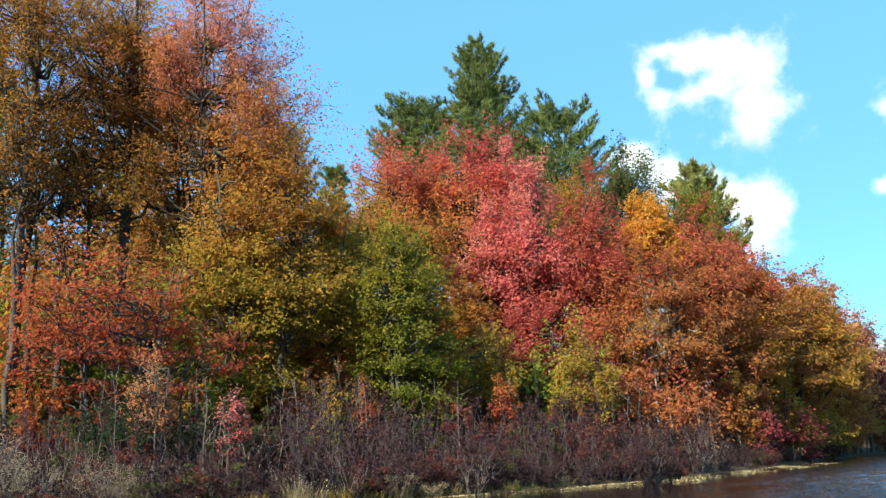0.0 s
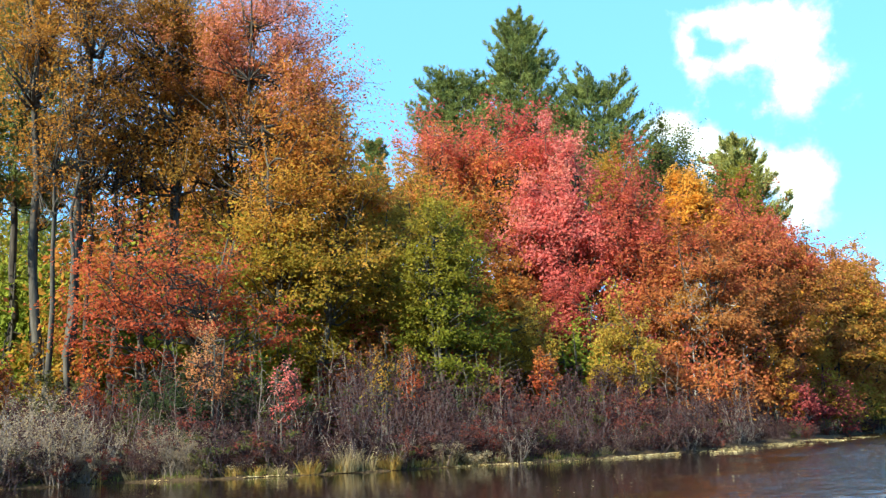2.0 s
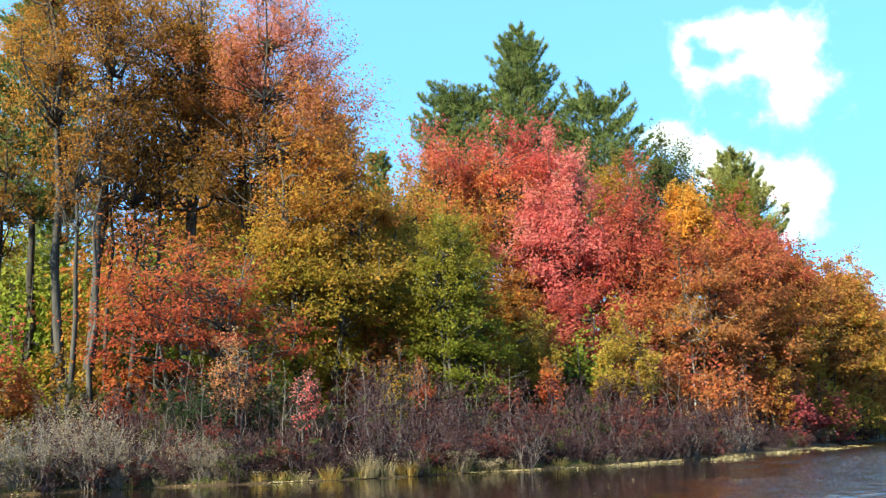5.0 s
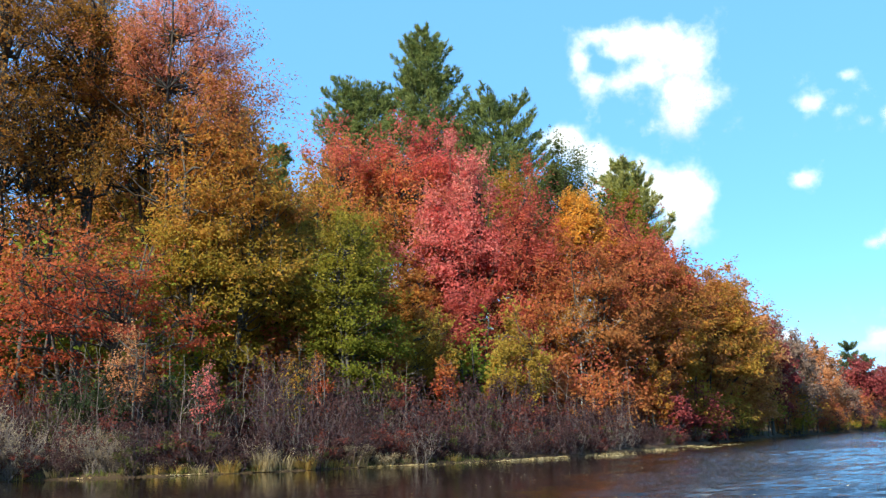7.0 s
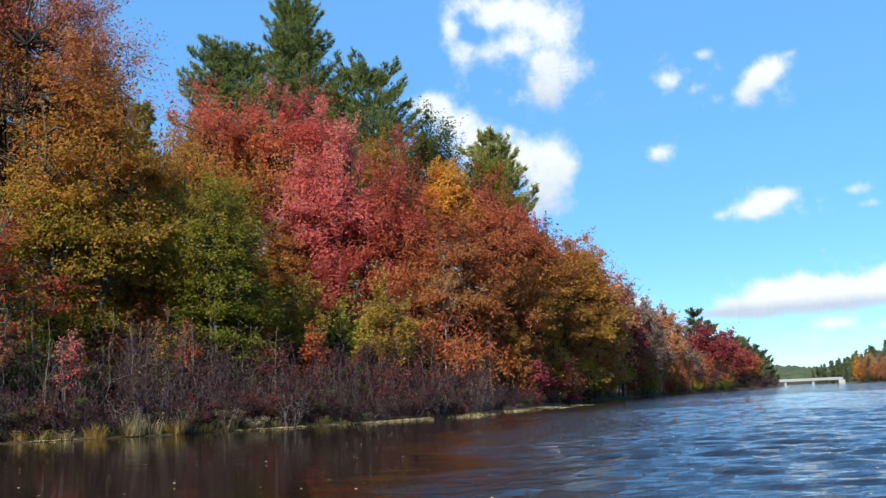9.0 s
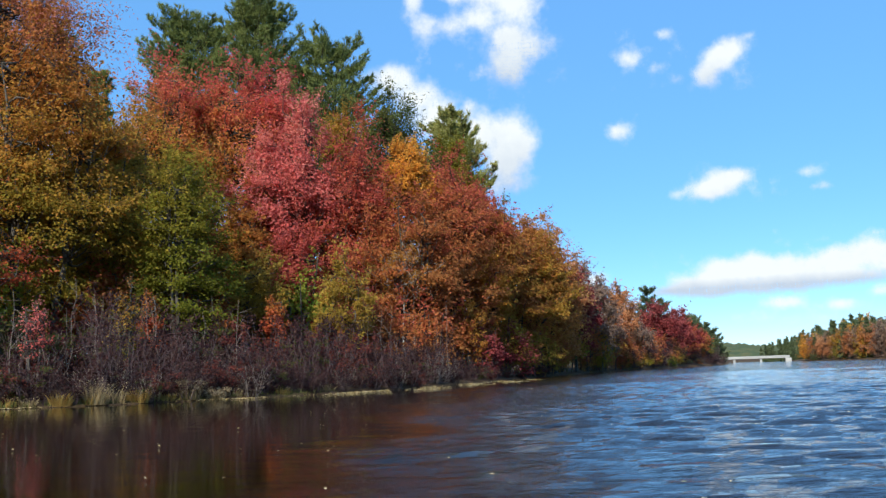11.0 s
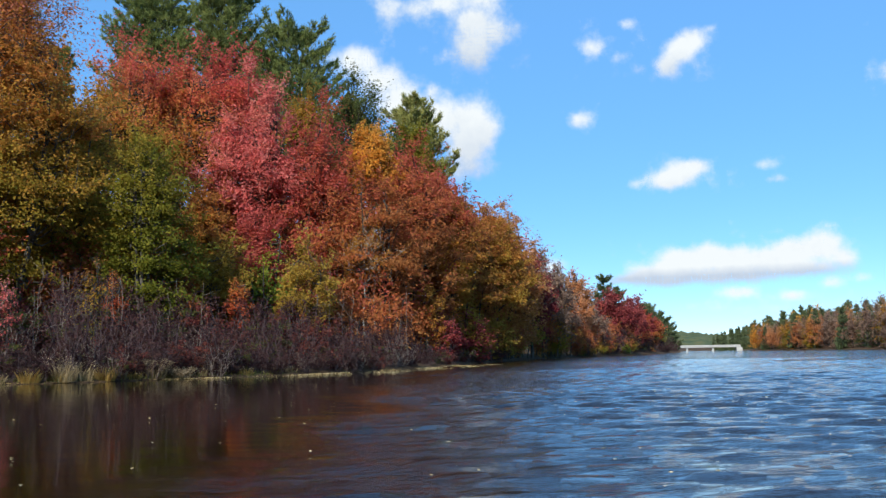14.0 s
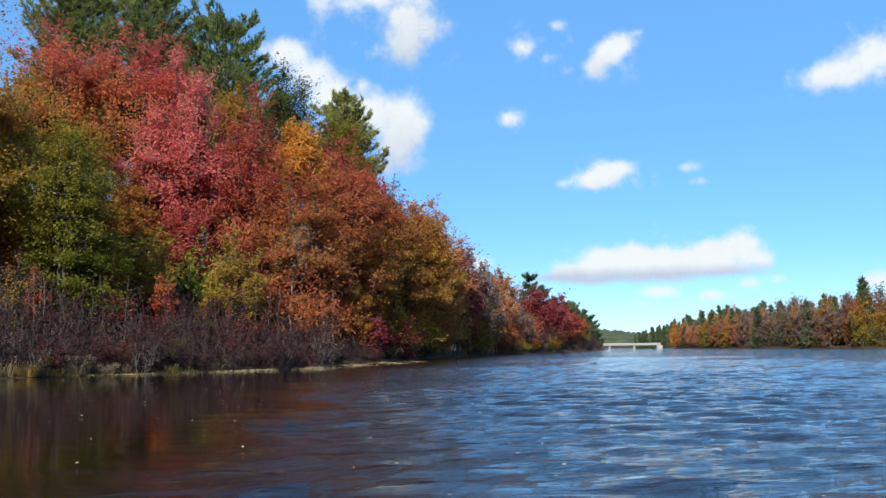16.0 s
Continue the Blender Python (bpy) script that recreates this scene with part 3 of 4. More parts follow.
pine("broad dark green white pine with ragged boughs", -6.6, 72.6, 29.2, 14.0, 7.2, 27, power=0.42, lift=0.6, tufts=95, whorls=30, boughs_each=7)
pine("blue-green pine far back in the wood", -28.6, 79.0, 30.5, 12.0, 3.2, 28)
maple("pale yellow tree far back in the wood", -23.2, 71.5, 25.6, 14.0, 2.6, "leaf_yellow", 5000, 0.2, 29, clusters=40, tone=0.3, dense=0.26)
broadleaf("oak_tree", "dark green oak with a brown tinge", -1.2, 64.5, 22.2, 9.0, 4.1, "leaf_oak", 40000, 0.18, 30, clusters=90, grad=(-0.6, 0, 0.3), dense=0.29, tone=0.45, bark=BARK_DARK)
maple("bronze-yellow oak under the pines", -5.0, 64.0, 21.4, 15.0, 2.4, "leaf_olive", 12000, 0.18, 31, clusters=45, tone=0.35, dense=0.32, bark=BARK_DARK)
maple("small maple with a ball of amber leaves", 0.2, 50.6, 15.0, 10.2, 1.9, "leaf_amber", 13000, 0.17, 32, clusters=50, dense=0.33, tone=0.6)
maple("red-topped maple behind the amber one", 2.6, 60.6, 16.6, 9.0, 2.6, "leaf_red_orange", 9000, 0.2, 33, clusters=45, tone=0.6, grad=(0, 0, 1.0), dense=0.3)
pine("olive-green white pine with yellowed lower boughs", 4.4, 74.8, 24.0, 11.0, 4.6, 34, power=0.45, tone=0.62, mat="needle_yellowed", tufts=75)
maple("yellow-green tree before the pine", 3.8, 68.6, 20.4, 11.0, 2.8, "leaf_olive", 19000, 0.19, 35, clusters=55, tone=0.15, grad=(0, 0, -0.3), dense=0.3)
broadleaf("oak_tree", "small dark green oak on the skyline", 8.4, 76.6, 16.6, 9.0, 2.2, "leaf_oak", 7000, 0.22, 36, clusters=40, dense=0.31)
maple("rust-brown maple at the water's edge", 0.3, 46.9, 11.4, 0.9, 3.2, "leaf_rust", 32000, 0.17, 37, clusters=100, bark=BARK_DARK, grad=(0, 0, 0.5), dense=0.28, tone=0.5, peak=0.55, stems=3, layer=0.35)
maple("rust maple leaning over the bank", 2.9, 51.6, 13.6, 0.9, 3.3, "leaf_rust", 30000, 0.18, 38, bark=BARK_DARK, clusters=90, grad=(0, 0, 0.6), dense=0.28, tone=0.55, stems=3, peak=0.6, layer=0.4)
maple("orange maple with a red top", 5.6, 56.4, 13.2, 1.8, 3.1, "leaf_flame", 32000, 0.19, 39, bark=BARK_DARK, clusters=90, grad=(0, 0, 1.0), dense=0.29, tone=0.5, peak=0.6, stems=3, layer=0.4)
maple("small golden-yellow maple over the bank", 5.2, 53.4, 8.0, 2.6, 1.6, "leaf_amber", 9000, 0.18, 123, clusters=40, tone=0.4, layer=0.35, stems=3, bark=BARK_DARK)
maple("maple with scarlet crown tips", 5.4, 60.0, 14.2, 9.0, 2.3, "leaf_red_orange", 8000, 0.2, 40, clusters=40, tone=0.7, dense=0.31)
maple("orange-brown maple overhanging the water", 9.4, 62.6, 12.8, 0.4, 3.1, "leaf_flame", 32000, 0.2, 41, bark=BARK_DARK, clusters=90, grad=(-0.2, 0, 0.4), dense=0.29, tone=0.36, peak=0.6, stems=2, layer=0.35)
maple("maple with a peach-tinged top", 10.8, 69.2, 13.4, 8.0, 2.5, "leaf_peach", 8000, 0.22, 42, clusters=40, tone=0.5, dense=0.31)
maple("rust maple along the receding bank", 13.5, 77.5, 11.6, 1.0, 2.9, "leaf_rust", 13000, 0.26, 43, clusters=60, dense=0.29, tone=0.5)
maple("burgundy maple along the receding bank", 17.2, 87.1, 11.2, 0.9, 3.0, "leaf_burgundy", 13000, 0.28, 44, clusters=60, dense=0.29, tone=0.6)
maple("greyish bare-twigged maple on the bank", 23.4, 103.0, 11.0, 0.8, 2.9, "leaf_greyed", 9000, 0.3, 45, clusters=60, dense=0.29)
maple("peach-orange maple on the bank", 29.2, 116.2, 12.8, 0.9, 2.9, "leaf_peach", 10000, 0.32, 46, clusters=50, tone=0.6, dense=0.29, peak=0.7)
maple("greyed red maple on the bank", 34.6, 129.2, 8.0, 0.8, 3.4, "leaf_greyed", 8000, 0.36, 47, clusters=50, tone=0.4, dense=0.3)
maple("dark red maple on the far bank", 42.2, 146.0, 11.2, 0.8, 4.2, "leaf_burgundy", 9000, 0.42, 48, clusters=55, tone=0.55, dense=0.3)
maple("dark red maple on the far bank", 51.4, 164.0, 10.4, 0.8, 4.2, "leaf_burgundy", 9000, 0.45, 49, clusters=55, tone=0.75, dense=0.3)
pine("dark pine above the far red maples", 48.2, 172.5, 15.2, 2.0, 4.2, 50, mat="needle_far", whorls=14, tufts=22, blades=5, size=1.0, width=0.2, group="pines along the far bank")
pine("dark pine above the far red maples", 52.6, 178.0, 13.0, 2.0, 3.6, 51, mat="needle_far", whorls=14, tufts=22, blades=5, size=1.0, width=0.2, group="pines along the far bank")
maple("orange-brown maple on the far bank", 62.6, 189.0, 9.0, 0.8, 3.8, "leaf_rust", 6000, 0.5, 52, clusters=45, tone=0.7, dense=0.3)
pine("dark pine at the end of the wooded point", 73.6, 222.2, 11.8, 0.4, 4.4, 53, mat="needle_far", whorls=14, tufts=24, blades=5, size=1.1, width=0.24, power=0.5, group="pines along the far bank")
pine("dark pine at the end of the wooded point", 80.2, 232.8, 10.2, 0.3, 4.2, 54, mat="needle_far", whorls=14, tufts=24, blades=5, size=1.1, width=0.24, power=0.4, group="pines along the far bank")
pine("dark pine at the end of the wooded point", 68.5, 212.0, 11.4, 0.6, 4.0, 55, mat="needle_far", whorls=14, tufts=24, blades=5, size=1.1, width=0.24, power=0.5, group="pines along the far bank")
pine("dark pine at the end of the wooded point", 85.4, 241.6, 7.4, 0.3, 3.8, 56, mat="needle_far", whorls=12, tufts=24, blades=5, size=1.1, width=0.24, power=0.35, group="pines along the far bank")
pine("dark pine at the end of the wooded point", 77.0, 240.0, 10.6, 0.4, 4.6, 57, mat="needle_far", whorls=13, tufts=24, blades=5, size=1.1, width=0.24, power=0.4, group="pines along the far bank")

maple("brown-rust maple filling the row by the water", 7.0, 60.4, 12.4, 0.8, 3.0, "leaf_rust", 22000, 0.21, 58, layer=0.45, clusters=65, grad=(0, 0, 0.4), tone=0.4, peak=0.45, bark=BARK_DARK, stems=2)
maple("orange maple filling the row by the water", 11.4, 71.0, 12.0, 0.7, 3.0, "leaf_copper", 18000, 0.24, 59, layer=0.45, clusters=60, grad=(0, 0, 0.5), tone=0.5, peak=0.45, bark=BARK_DARK, stems=2)
maple("dull pink-orange maple filling the row by the water", 14.9, 81.8, 11.8, 0.7, 3.2, "leaf_peach", 15000, 0.27, 60, clusters=60, grad=(0, 0, 0.4), tone=0.75, peak=0.45, bark=BARK_DARK, stems=2)
maple("greyish pink maple filling the row by the water", 20.0, 94.6, 11.4, 0.7, 3.4, "leaf_greyed", 12000, 0.3, 63, clusters=60, tone=0.6, peak=0.45, stems=2)

# Saplings and small trees of the thicket by the water.
for label, x, y, top, bot, r, mat, n, seed in (
        ("yellow-green sapling in the thicket", -7.2, 38.2, 6.6, 1.4, 1.5, "leaf_yellow", 6500, 61),
        ("orange-yellow sapling in the thicket", -3.1, 36.7, 5.8, 1.2, 1.5, "leaf_yellow", 6500, 62),
        ("small bright red sapling in the thicket", -5.9, 34.4, 4.2, 1.5, 0.6, "leaf_scarlet", 1600, 63),
        ("small bright red sapling in the thicket", -10.4, 31.4, 4.2, 1.3, 0.6, "leaf_scarlet", 1600, 64),
        ("pinkish red sapling with thin leaves", -14.3, 23.6, 4.6, 1.3, 1.1, "leaf_peach", 2400, 65),
        ("small red-leaved sapling by the water", -11.9, 23.9, 3.6, 1.2, 0.6, "leaf_pink", 900, 66),
        ("dark red sapling at the edge of the thicket", -11.6, 36.5, 4.6, 1.4, 1.1, "leaf_burgundy", 2600, 67),
        ("rust sapling in the thicket", -2.0, 39.0, 4.6, 1.0, 1.2, "leaf_rust", 3000, 68),
        ("rust-red sapling in the thicket", -8.6, 35.6, 5.0, 1.4, 0.9, "leaf_rust", 2300, 69),
        ("orange sapling at the water's edge", 3.6, 47.6, 4.6, 0.8, 1.3, "leaf_orange", 3000, 70),
        ("yellow sapling under the maples", 4.2, 52.4, 4.4, 1.2, 1.2, "leaf_yellow", 2200, 71),
        ("deep red maple sapling under the pink maple", -6.2, 44.6, 9.0, 1.4, 2.5, "leaf_crimson", 13000, 72),
        ("pale thin-leaved sapling in the thicket", -10.2, 27.5, 4.2, 1.4, 0.7, "leaf_olive", 800, 73)):
    broadleaf("sapling", label, x, y, top, bot, r, mat, n, 0.0035 * y, seed, clusters=24, dense=0.34, stems=2, group="saplings in the thicket")

# Tall bare trunks at the left edge of the wood.
for x, y, h, g, seed, bark in ((-24.5, 29.0, 17, 0.135, 81, BARK), (-23.7, 29.1, 18, 0.13, 82, BARK), (-27.0, 31.0, 18, 0.15, 83, BARK_DARK),
                               (-24.6, 31.2, 18, 0.12, 84, BARK_DARK), (-23.7, 31.8, 17, 0.16, 85, BARK_DARK), (-23.2, 33.0, 17, 0.15, 86, BARK_DARK),
                               (-29.8, 30.5, 17, 0.17, 87, BARK_DARK), (-0.3, 45.4, 8, 0.06, 88, BARK_PALE), (0.3, 45.9, 8.5, 0.06, 89, BARK_PALE)):
    broadleaf("maple_tree", "slender grey-trunked maple with few leaves", x, y, h, h * 0.55, 1.9, "leaf_orange", 1500, 0.15, seed, clusters=26,
              girth=g, bark=bark, dense=0.3, tone=0.45)

# Young growth that fills the edge of the wood down to the ground.
young = []
for mat, seed, label in (("leaf_rust", 151, "bushy rust-coloured young tree at the wood's edge"), ("leaf_scarlet", 152, "bushy scarlet young tree at the wood's edge"),
                         ("leaf_olive", 153, "bushy olive young tree at the wood's edge"), ("leaf_fresh", 154, "bushy green young tree at the wood's edge"),
                         ("leaf_burgundy", 155, "bushy dark red young tree at the wood's edge")):
    k = seed - 151
    young.append(broadleaf("young_tree", label, -13.5 + 2.6 * k, 35.0 + 2.4 * k, 6.4, 0.7, 1.9, mat, 1800, 0.23, seed, twigs=0, clusters=30, dense=0.36, stems=3, group="young trees at the wood's edge"))
rng = np.random.default_rng(78)
count = 0
while count < 62:
    x, y = rng.uniform(-34, 12), rng.uniform(24, 75)
    d = river_distance(np.array([x]), np.array([y]))[0]
    near = 7.5 if y < 44 else 2.5
    if d < near or d > near + 13 or x < -0.75 * y - 6 or (-17 < x < -5 and y < 46):
        continue
    s = rng.uniform(0.6, 1.15)
    ob = young[int(rng.choice(5, p=(0.28, 0.24, 0.2, 0.18, 0.1)))] if x > -15 else young[int(rng.choice(5, p=(0.15, 0.15, 0.3, 0.4, 0.0)))]
    copy_thing(ob, Matrix.LocRotScale((x, y, gz(x, y) - 0.1), Euler((0, 0, rng.uniform(0, 6.28))), Vector((s, s, s * rng.uniform(0.85, 1.2)))))
    count += 1

for x, y, s in ((-0.6, 39.5, 0.7), (1.2, 44.0, 0.8), (2.8, 47.0, 0.75), (4.4, 51.5, 0.9), (6.2, 55.4, 0.85), (7.6, 59.6, 0.9), (9.2, 63.4, 0.8), (10.3, 68.5, 0.9), (12.6, 74.0, 0.9), (14.2, 80.5, 1.0), (15.9, 84.0, 1.0), (19.3, 91.0, 1.1), (21.4, 95.4, 1.1), (25.2, 105.0, 1.1), (27.4, 109.6, 1.0), (31.4, 120.0, 1.1), (38.0, 134.5, 1.2), (46.2, 153.0, 1.2), (56.6, 174.5, 1.2), (66.0, 195.0, 1.2)):
    copy_thing(young[(0, 2, 0, 2)[int(rng.integers(0, 4))]], Matrix.LocRotScale((x, y, gz(x, y) - 0.1), Euler((0, 0, 3 * y)), Vector((s, s, s))))

# Deeper wood: one tree of each kind, then repeats behind the front row.
deep = []
for mat, seed, label in (("leaf_green", 91, "green broad-leaved tree deep in the wood"), ("leaf_olive", 92, "olive-yellow tree deep in the wood"),
                         ("leaf_orange", 93, "orange tree deep in the wood"), ("leaf_yellow", 94, "yellow tree deep in the wood"), ("leaf_oak", 95, "dark green oak deep in the wood")):
    k = seed - 91
    deep.append(broadleaf("forest_tree", label, -46 + 3 * k, 62 + 4 * k, 15.5, 0.9, 3.9, mat, 1600, 0.52, seed, twigs=0, clusters=42, dense=0.3, group="trees deep in the wood"))
rng = np.random.default_rng(77)
count = 0
while count < 90:
    y = rng.uniform(40, 190)
    x = rng.uniform(-62, 50)
    d = river_distance(np.array([x]), np.array([y]))[0]
    if d < 16 or d > 48 or (y < 60 and x > -20):
        continue
    s = rng.uniform(0.75, 1.1) * (0.72 if y > 85 else 0.6 if x < -0.42 * y else 1.0)
    ob = deep[int(rng.integers(0, 5))]
    copy_thing(ob, Matrix.LocRotScale((x, y, gz(x, y) - 0.1), Euler((0, 0, rng.uniform(0, 6.28))), Vector((s, s, s))))
    count += 1
for k in range(24):
    x, y = rng.uniform(-26, 6), rng.uniform(55, 74)
    if x > 0.55 * (y - 55) - 4:
        continue
    s = rng.uniform(0.55, 0.8)
    ob = deep[int(rng.choice(5, p=(0.3, 0.25, 0.2, 0.1, 0.15)))]
    copy_thing(ob, Matrix.LocRotScale((x, y, gz(x, y) - 0.1), Euler((0, 0, rng.uniform(0, 6.28))), Vector((s, s, s))))
for k in range(26):
    x, y = rng.uniform(-66, -24), rng.uniform(36, 66)
    if x < -1.05 * y or x > -0.36 * y - 8:
        continue
    s = rng.uniform(0.42, 0.68)
    ob = deep[int(rng.choice(5, p=(0.35, 0.25, 0.1, 0.3, 0.0)))]
    copy_thing(ob, Matrix.LocRotScale((x, y, gz(x, y) - 0.1), Euler((0, 0, rng.uniform(0, 6.28))), Vector((s, s, s))))
for k in range(60):       # lit young growth seen between the tall bare trunks
    y = rng.uniform(36, 58)
    x = -rng.uniform(0.42, 0.98) * y
    s = rng.uniform(1.1, 1.75)
    ob = young[int(rng.choice(4, p=(0.08, 0.04, 0.13, 0.75)))]
    copy_thing(ob, Matrix.LocRotScale((x, y, gz(x, y) - 0.1), Euler((0, 0, rng.uniform(0, 6.28))), Vector((s, s, s * rng.uniform(1.0, 1.35)))))
# Taller trees that close the view between the front trunks.
tall = [broadleaf("forest_tree", "tall orange-leaved tree behind the front row", -33, 47, 19.0, 4.0, 4.6, "leaf_orange", 6000, 0.33, 161, clusters=70, twigs=1, layer=0.6, dense=0.3, group="trees deep in the wood"),
        broadleaf("forest_tree", "tall yellow-green tree behind the front row", -27, 49, 17.0, 2.5, 4.6, "leaf_fresh", 6000, 0.33, 162, clusters=70, twigs=1, layer=0.6, dense=0.3, group="trees deep in the wood"),
        broadleaf("forest_tree", "tall yellowing green tree behind the front row", -38, 50, 18.0, 3.0, 4.6, "leaf_green", 6000, 0.33, 163, clusters=70, twigs=1, layer=0.6, dense=0.3, group="trees deep in the wood"),
        pine("dark green pine behind the orange maples", -40.5, 48.0, 27.0, 8.0, 4.2, 164, tufts=40, whorls=22, blades=5)]
for k, x, y, s in ((1, -43, 49, 1.0), (2, -32, 53, 1.05), (0, -25, 53, 1.0), (2, -46, 52, 1.1), (1, -22.5, 52, 0.85), (0, -28, 45, 0.8), (3, -23.5, 56, 0.95),
                   (2, -41, 41, 0.9), (1, -48, 47, 0.9), (0, -50, 56, 1.1), (2, -20.5, 49, 0.75), (1, -30, 60, 1.0), (0, -36, 60, 1.1),
                   (0, -28.5, 46, 1.45), (2, -24.6, 47, 1.2), (2, -31, 58, 0.8)):
    copy_thing(tall[k], Matrix.LocRotScale((x, y, gz(x, y) - 0.1), Euler((0, 0, 2.3 * x)), Vector((s, s, s))))
for k in range(34):       # undergrowth deep in the wood
    y = rng.uniform(47, 64)
    x = rng.uniform(-0.62, -0.02) * y + 1.0
    s = rng.uniform(1.0, 1.6)
    copy_thing(young[int(rng.choice(5, p=(0.25, 0.1, 0.3, 0.25, 0.1)))], Matrix.LocRotScale((x, y, gz(x, y) - 0.1), Euler((0, 0, rng.uniform(0, 6.28))), Vector((s * 1.2, s * 1.2, s))))
# Unseen trees, added along the bank to the left to shade the thicket.
for x, y in ((-34, 3), (-38, 8), (-36, -4), (-40, 14), (-37, 6), (-46, 8), (-44, -4), (-52, 0), (-50, -14), (-58, -10), (-47, 19), (-56, 12), (-62, -26), (-60, 4), (-51, 27)):
    s = rng.uniform(1.2, 1.5)
    copy_thing(deep[int(rng.integers(0, 5))], Matrix.LocRotScale((x, y, gz(x, y) - 0.1), Euler((0, 0, rng.uniform(0, 6.28))), Vector((s, s, s))))

# ---- the far bank ----
far_kinds = [broadleaf("bank_tree", lab, 158 + 6 * k, 300 - 14 * k, 13.0, 0.2, 3.0, mat, 2400, 0.42, 101 + k, twigs=0, clusters=60, dense=0.3, peak=0.65, group="trees on the opposite bank")
             for k, (mat, lab) in enumerate((("leaf_amber", "bright orange tree on the opposite bank"), ("leaf_peach", "pale peach tree on the opposite bank"),
                                             ("leaf_olive", "olive-green tree on the opposite bank"), ("leaf_rust", "rust-red tree on the opposite bank"),
                                             ("leaf_greyed", "grey-brown bare tree on the opposite bank")))]
far_pine = pine("dark pine on the opposite bank", 172.0, 290.0, 14.5, 1.0, 3.0, 110, mat="needle_far", power=0.8, whorls=13, tufts=9, blades=4, size=1.3, width=0.3, group="trees on the opposite bank")
line = FAR_BANK[3:9]
for k in range(190):
    u = rng.uniform(0, len(line) - 1.001)
    i = int(u)
    p = line[i] + (line[i + 1] - line[i]) * (u - i)
    back = 1.2 + 26 * rng.uniform(0, 1) ** 1.5
    x, y = p[0] + back, p[1] + 0.2 * back
    # Mostly greyed and pale kinds, so the leaf colours carry the distance haze.
    ob = far_pine if rng.uniform() < 0.02 + 0.022 * back else far_kinds[int(rng.choice(5, p=(0.05, 0.17, 0.2, 0.1, 0.48)))]
    s = rng.uniform(0.55, 0.9) + 0.012 * back + 0.3 * np.clip((310 - y) / 80, 0, 1)
    copy_thing(ob, Matrix.LocRotScale((x, y, gz(x, y) - 0.1), Euler((0, 0, rng.uniform(0, 6.28))), Vector((s, s, s * rng.uniform(0.85, 1.1)))))
for k in range(75):      # dark pines beyond the bridge, rising to the right
    y = rng.uniform(400, 500)
    x = y * rng.uniform(0.402, 0.56)
    s = 0.42 + 0.75 * np.clip((x / y - 0.402) / 0.1, 0, 1) + rng.uniform(0, 0.25)
    copy_thing(far_pine, Matrix.LocRotScale((x, y, gz(x, y) - 0.1), Euler((0, 0, rng.uniform(0, 6.28))), Vector((s, s, s))))

for x, y, k in ((147.8, 325.5, 0), (149.8, 322.0, 3), (153.6, 329.0, 0), (157.5, 335.0, 0), (161.0, 341.0, 3), (151.0, 318.0, 1)):
    copy_thing(far_kinds[k], Matrix.LocRotScale((x, y, gz(x, y) - 0.1), Euler((0, 0, x)), Vector((0.8, 0.8, 0.75))))

# ---- bridge ----
def slab(p, q, half, z0, z1, bevel=0.06):
    """A bevelled beam between two plan points."""
    p, q = Vector((*p, 0)), Vector((*q, 0))
    bm = bmesh.new()
    bmesh.ops.create_cube(bm, size=1)
    d = q - p
    m = Matrix.Translation((p + q) / 2 + Vector((0, 0, (z0 + z1) / 2))) @ Matrix.Rotation(math.atan2(d.y, d.x), 4, "Z") @ Matrix.Diagonal((d.length, 2 * half, z1 - z0, 1))
    bmesh.ops.transform(bm, matrix=m, verts=bm.verts)
    bmesh.ops.bevel(bm, geom=bm.edges, offset=bevel, segments=1, affect="EDGES")
    me = bpy.data.meshes.new("slab")
    bm.to_mesh(me)
    bm.free()
    me.materials.append(CONCRETE)
    return me


LEFT, RIGHT = Vector((100.5, 348.5)), Vector((145.0, 332.0))
along = (RIGHT - LEFT).normalized()
bridge = thing("road_bridge", (0, 0, 0), "low pale concrete road bridge on short piers", "bridge")
part("deck", slab(LEFT, RIGHT, 4.2, 1.4, 1.9), bridge)
across = Vector((-along.y, along.x))
for s in (-4.15, 4.15):
    part("parapet", slab(LEFT + across * s, RIGHT + across * s, 0.18, 1.91, 2.35), bridge)
for k in range(4):
    c = RIGHT - along * (0.6 + 9.6 * (k + 1))
    part("pier", slab(c - along * 0.4, c + along * 0.4, 3.6, -1.2, 1.345), bridge)
part("abutment", slab(RIGHT - along * 1.6, RIGHT + along * 0.6, 4.6, -1.0, 1.345), bridge)

# ---- hills far off ----
bearing = np.radians(np.linspace(-60, 62, 900))
rise = 40 + 10 * np.sin(bearing * 9 + 1) + 5 * np.sin(bearing * 23) + 2.0 * np.sin(bearing * 61) + np.random.default_rng(6).normal(0, 1.6, 900)
rows = []
for far, share in ((1500, -0.1), (1620, 0.55), (1760, 0.92), (1900, 1.0), (2200, 0.2)):
    rows.append(np.stack([np.sin(bearing) * far, np.cos(bearing) * far, rise * share], -1))
k = len(bearing)
i, j = np.meshgrid(np.arange(4), np.arange(k - 1), indexing="ij")
q = np.stack([i * k + j, i * k + j + 1, (i + 1) * k + j + 1, (i + 1) * k + j], -1).reshape(-1, 4)
hill = new("backdrop_hill", mesh_of("backdrop_hill", np.concatenate(rows), q, HILL, True))
tagged(hill, "low green wooded hills far off", "hill", kind="structure")


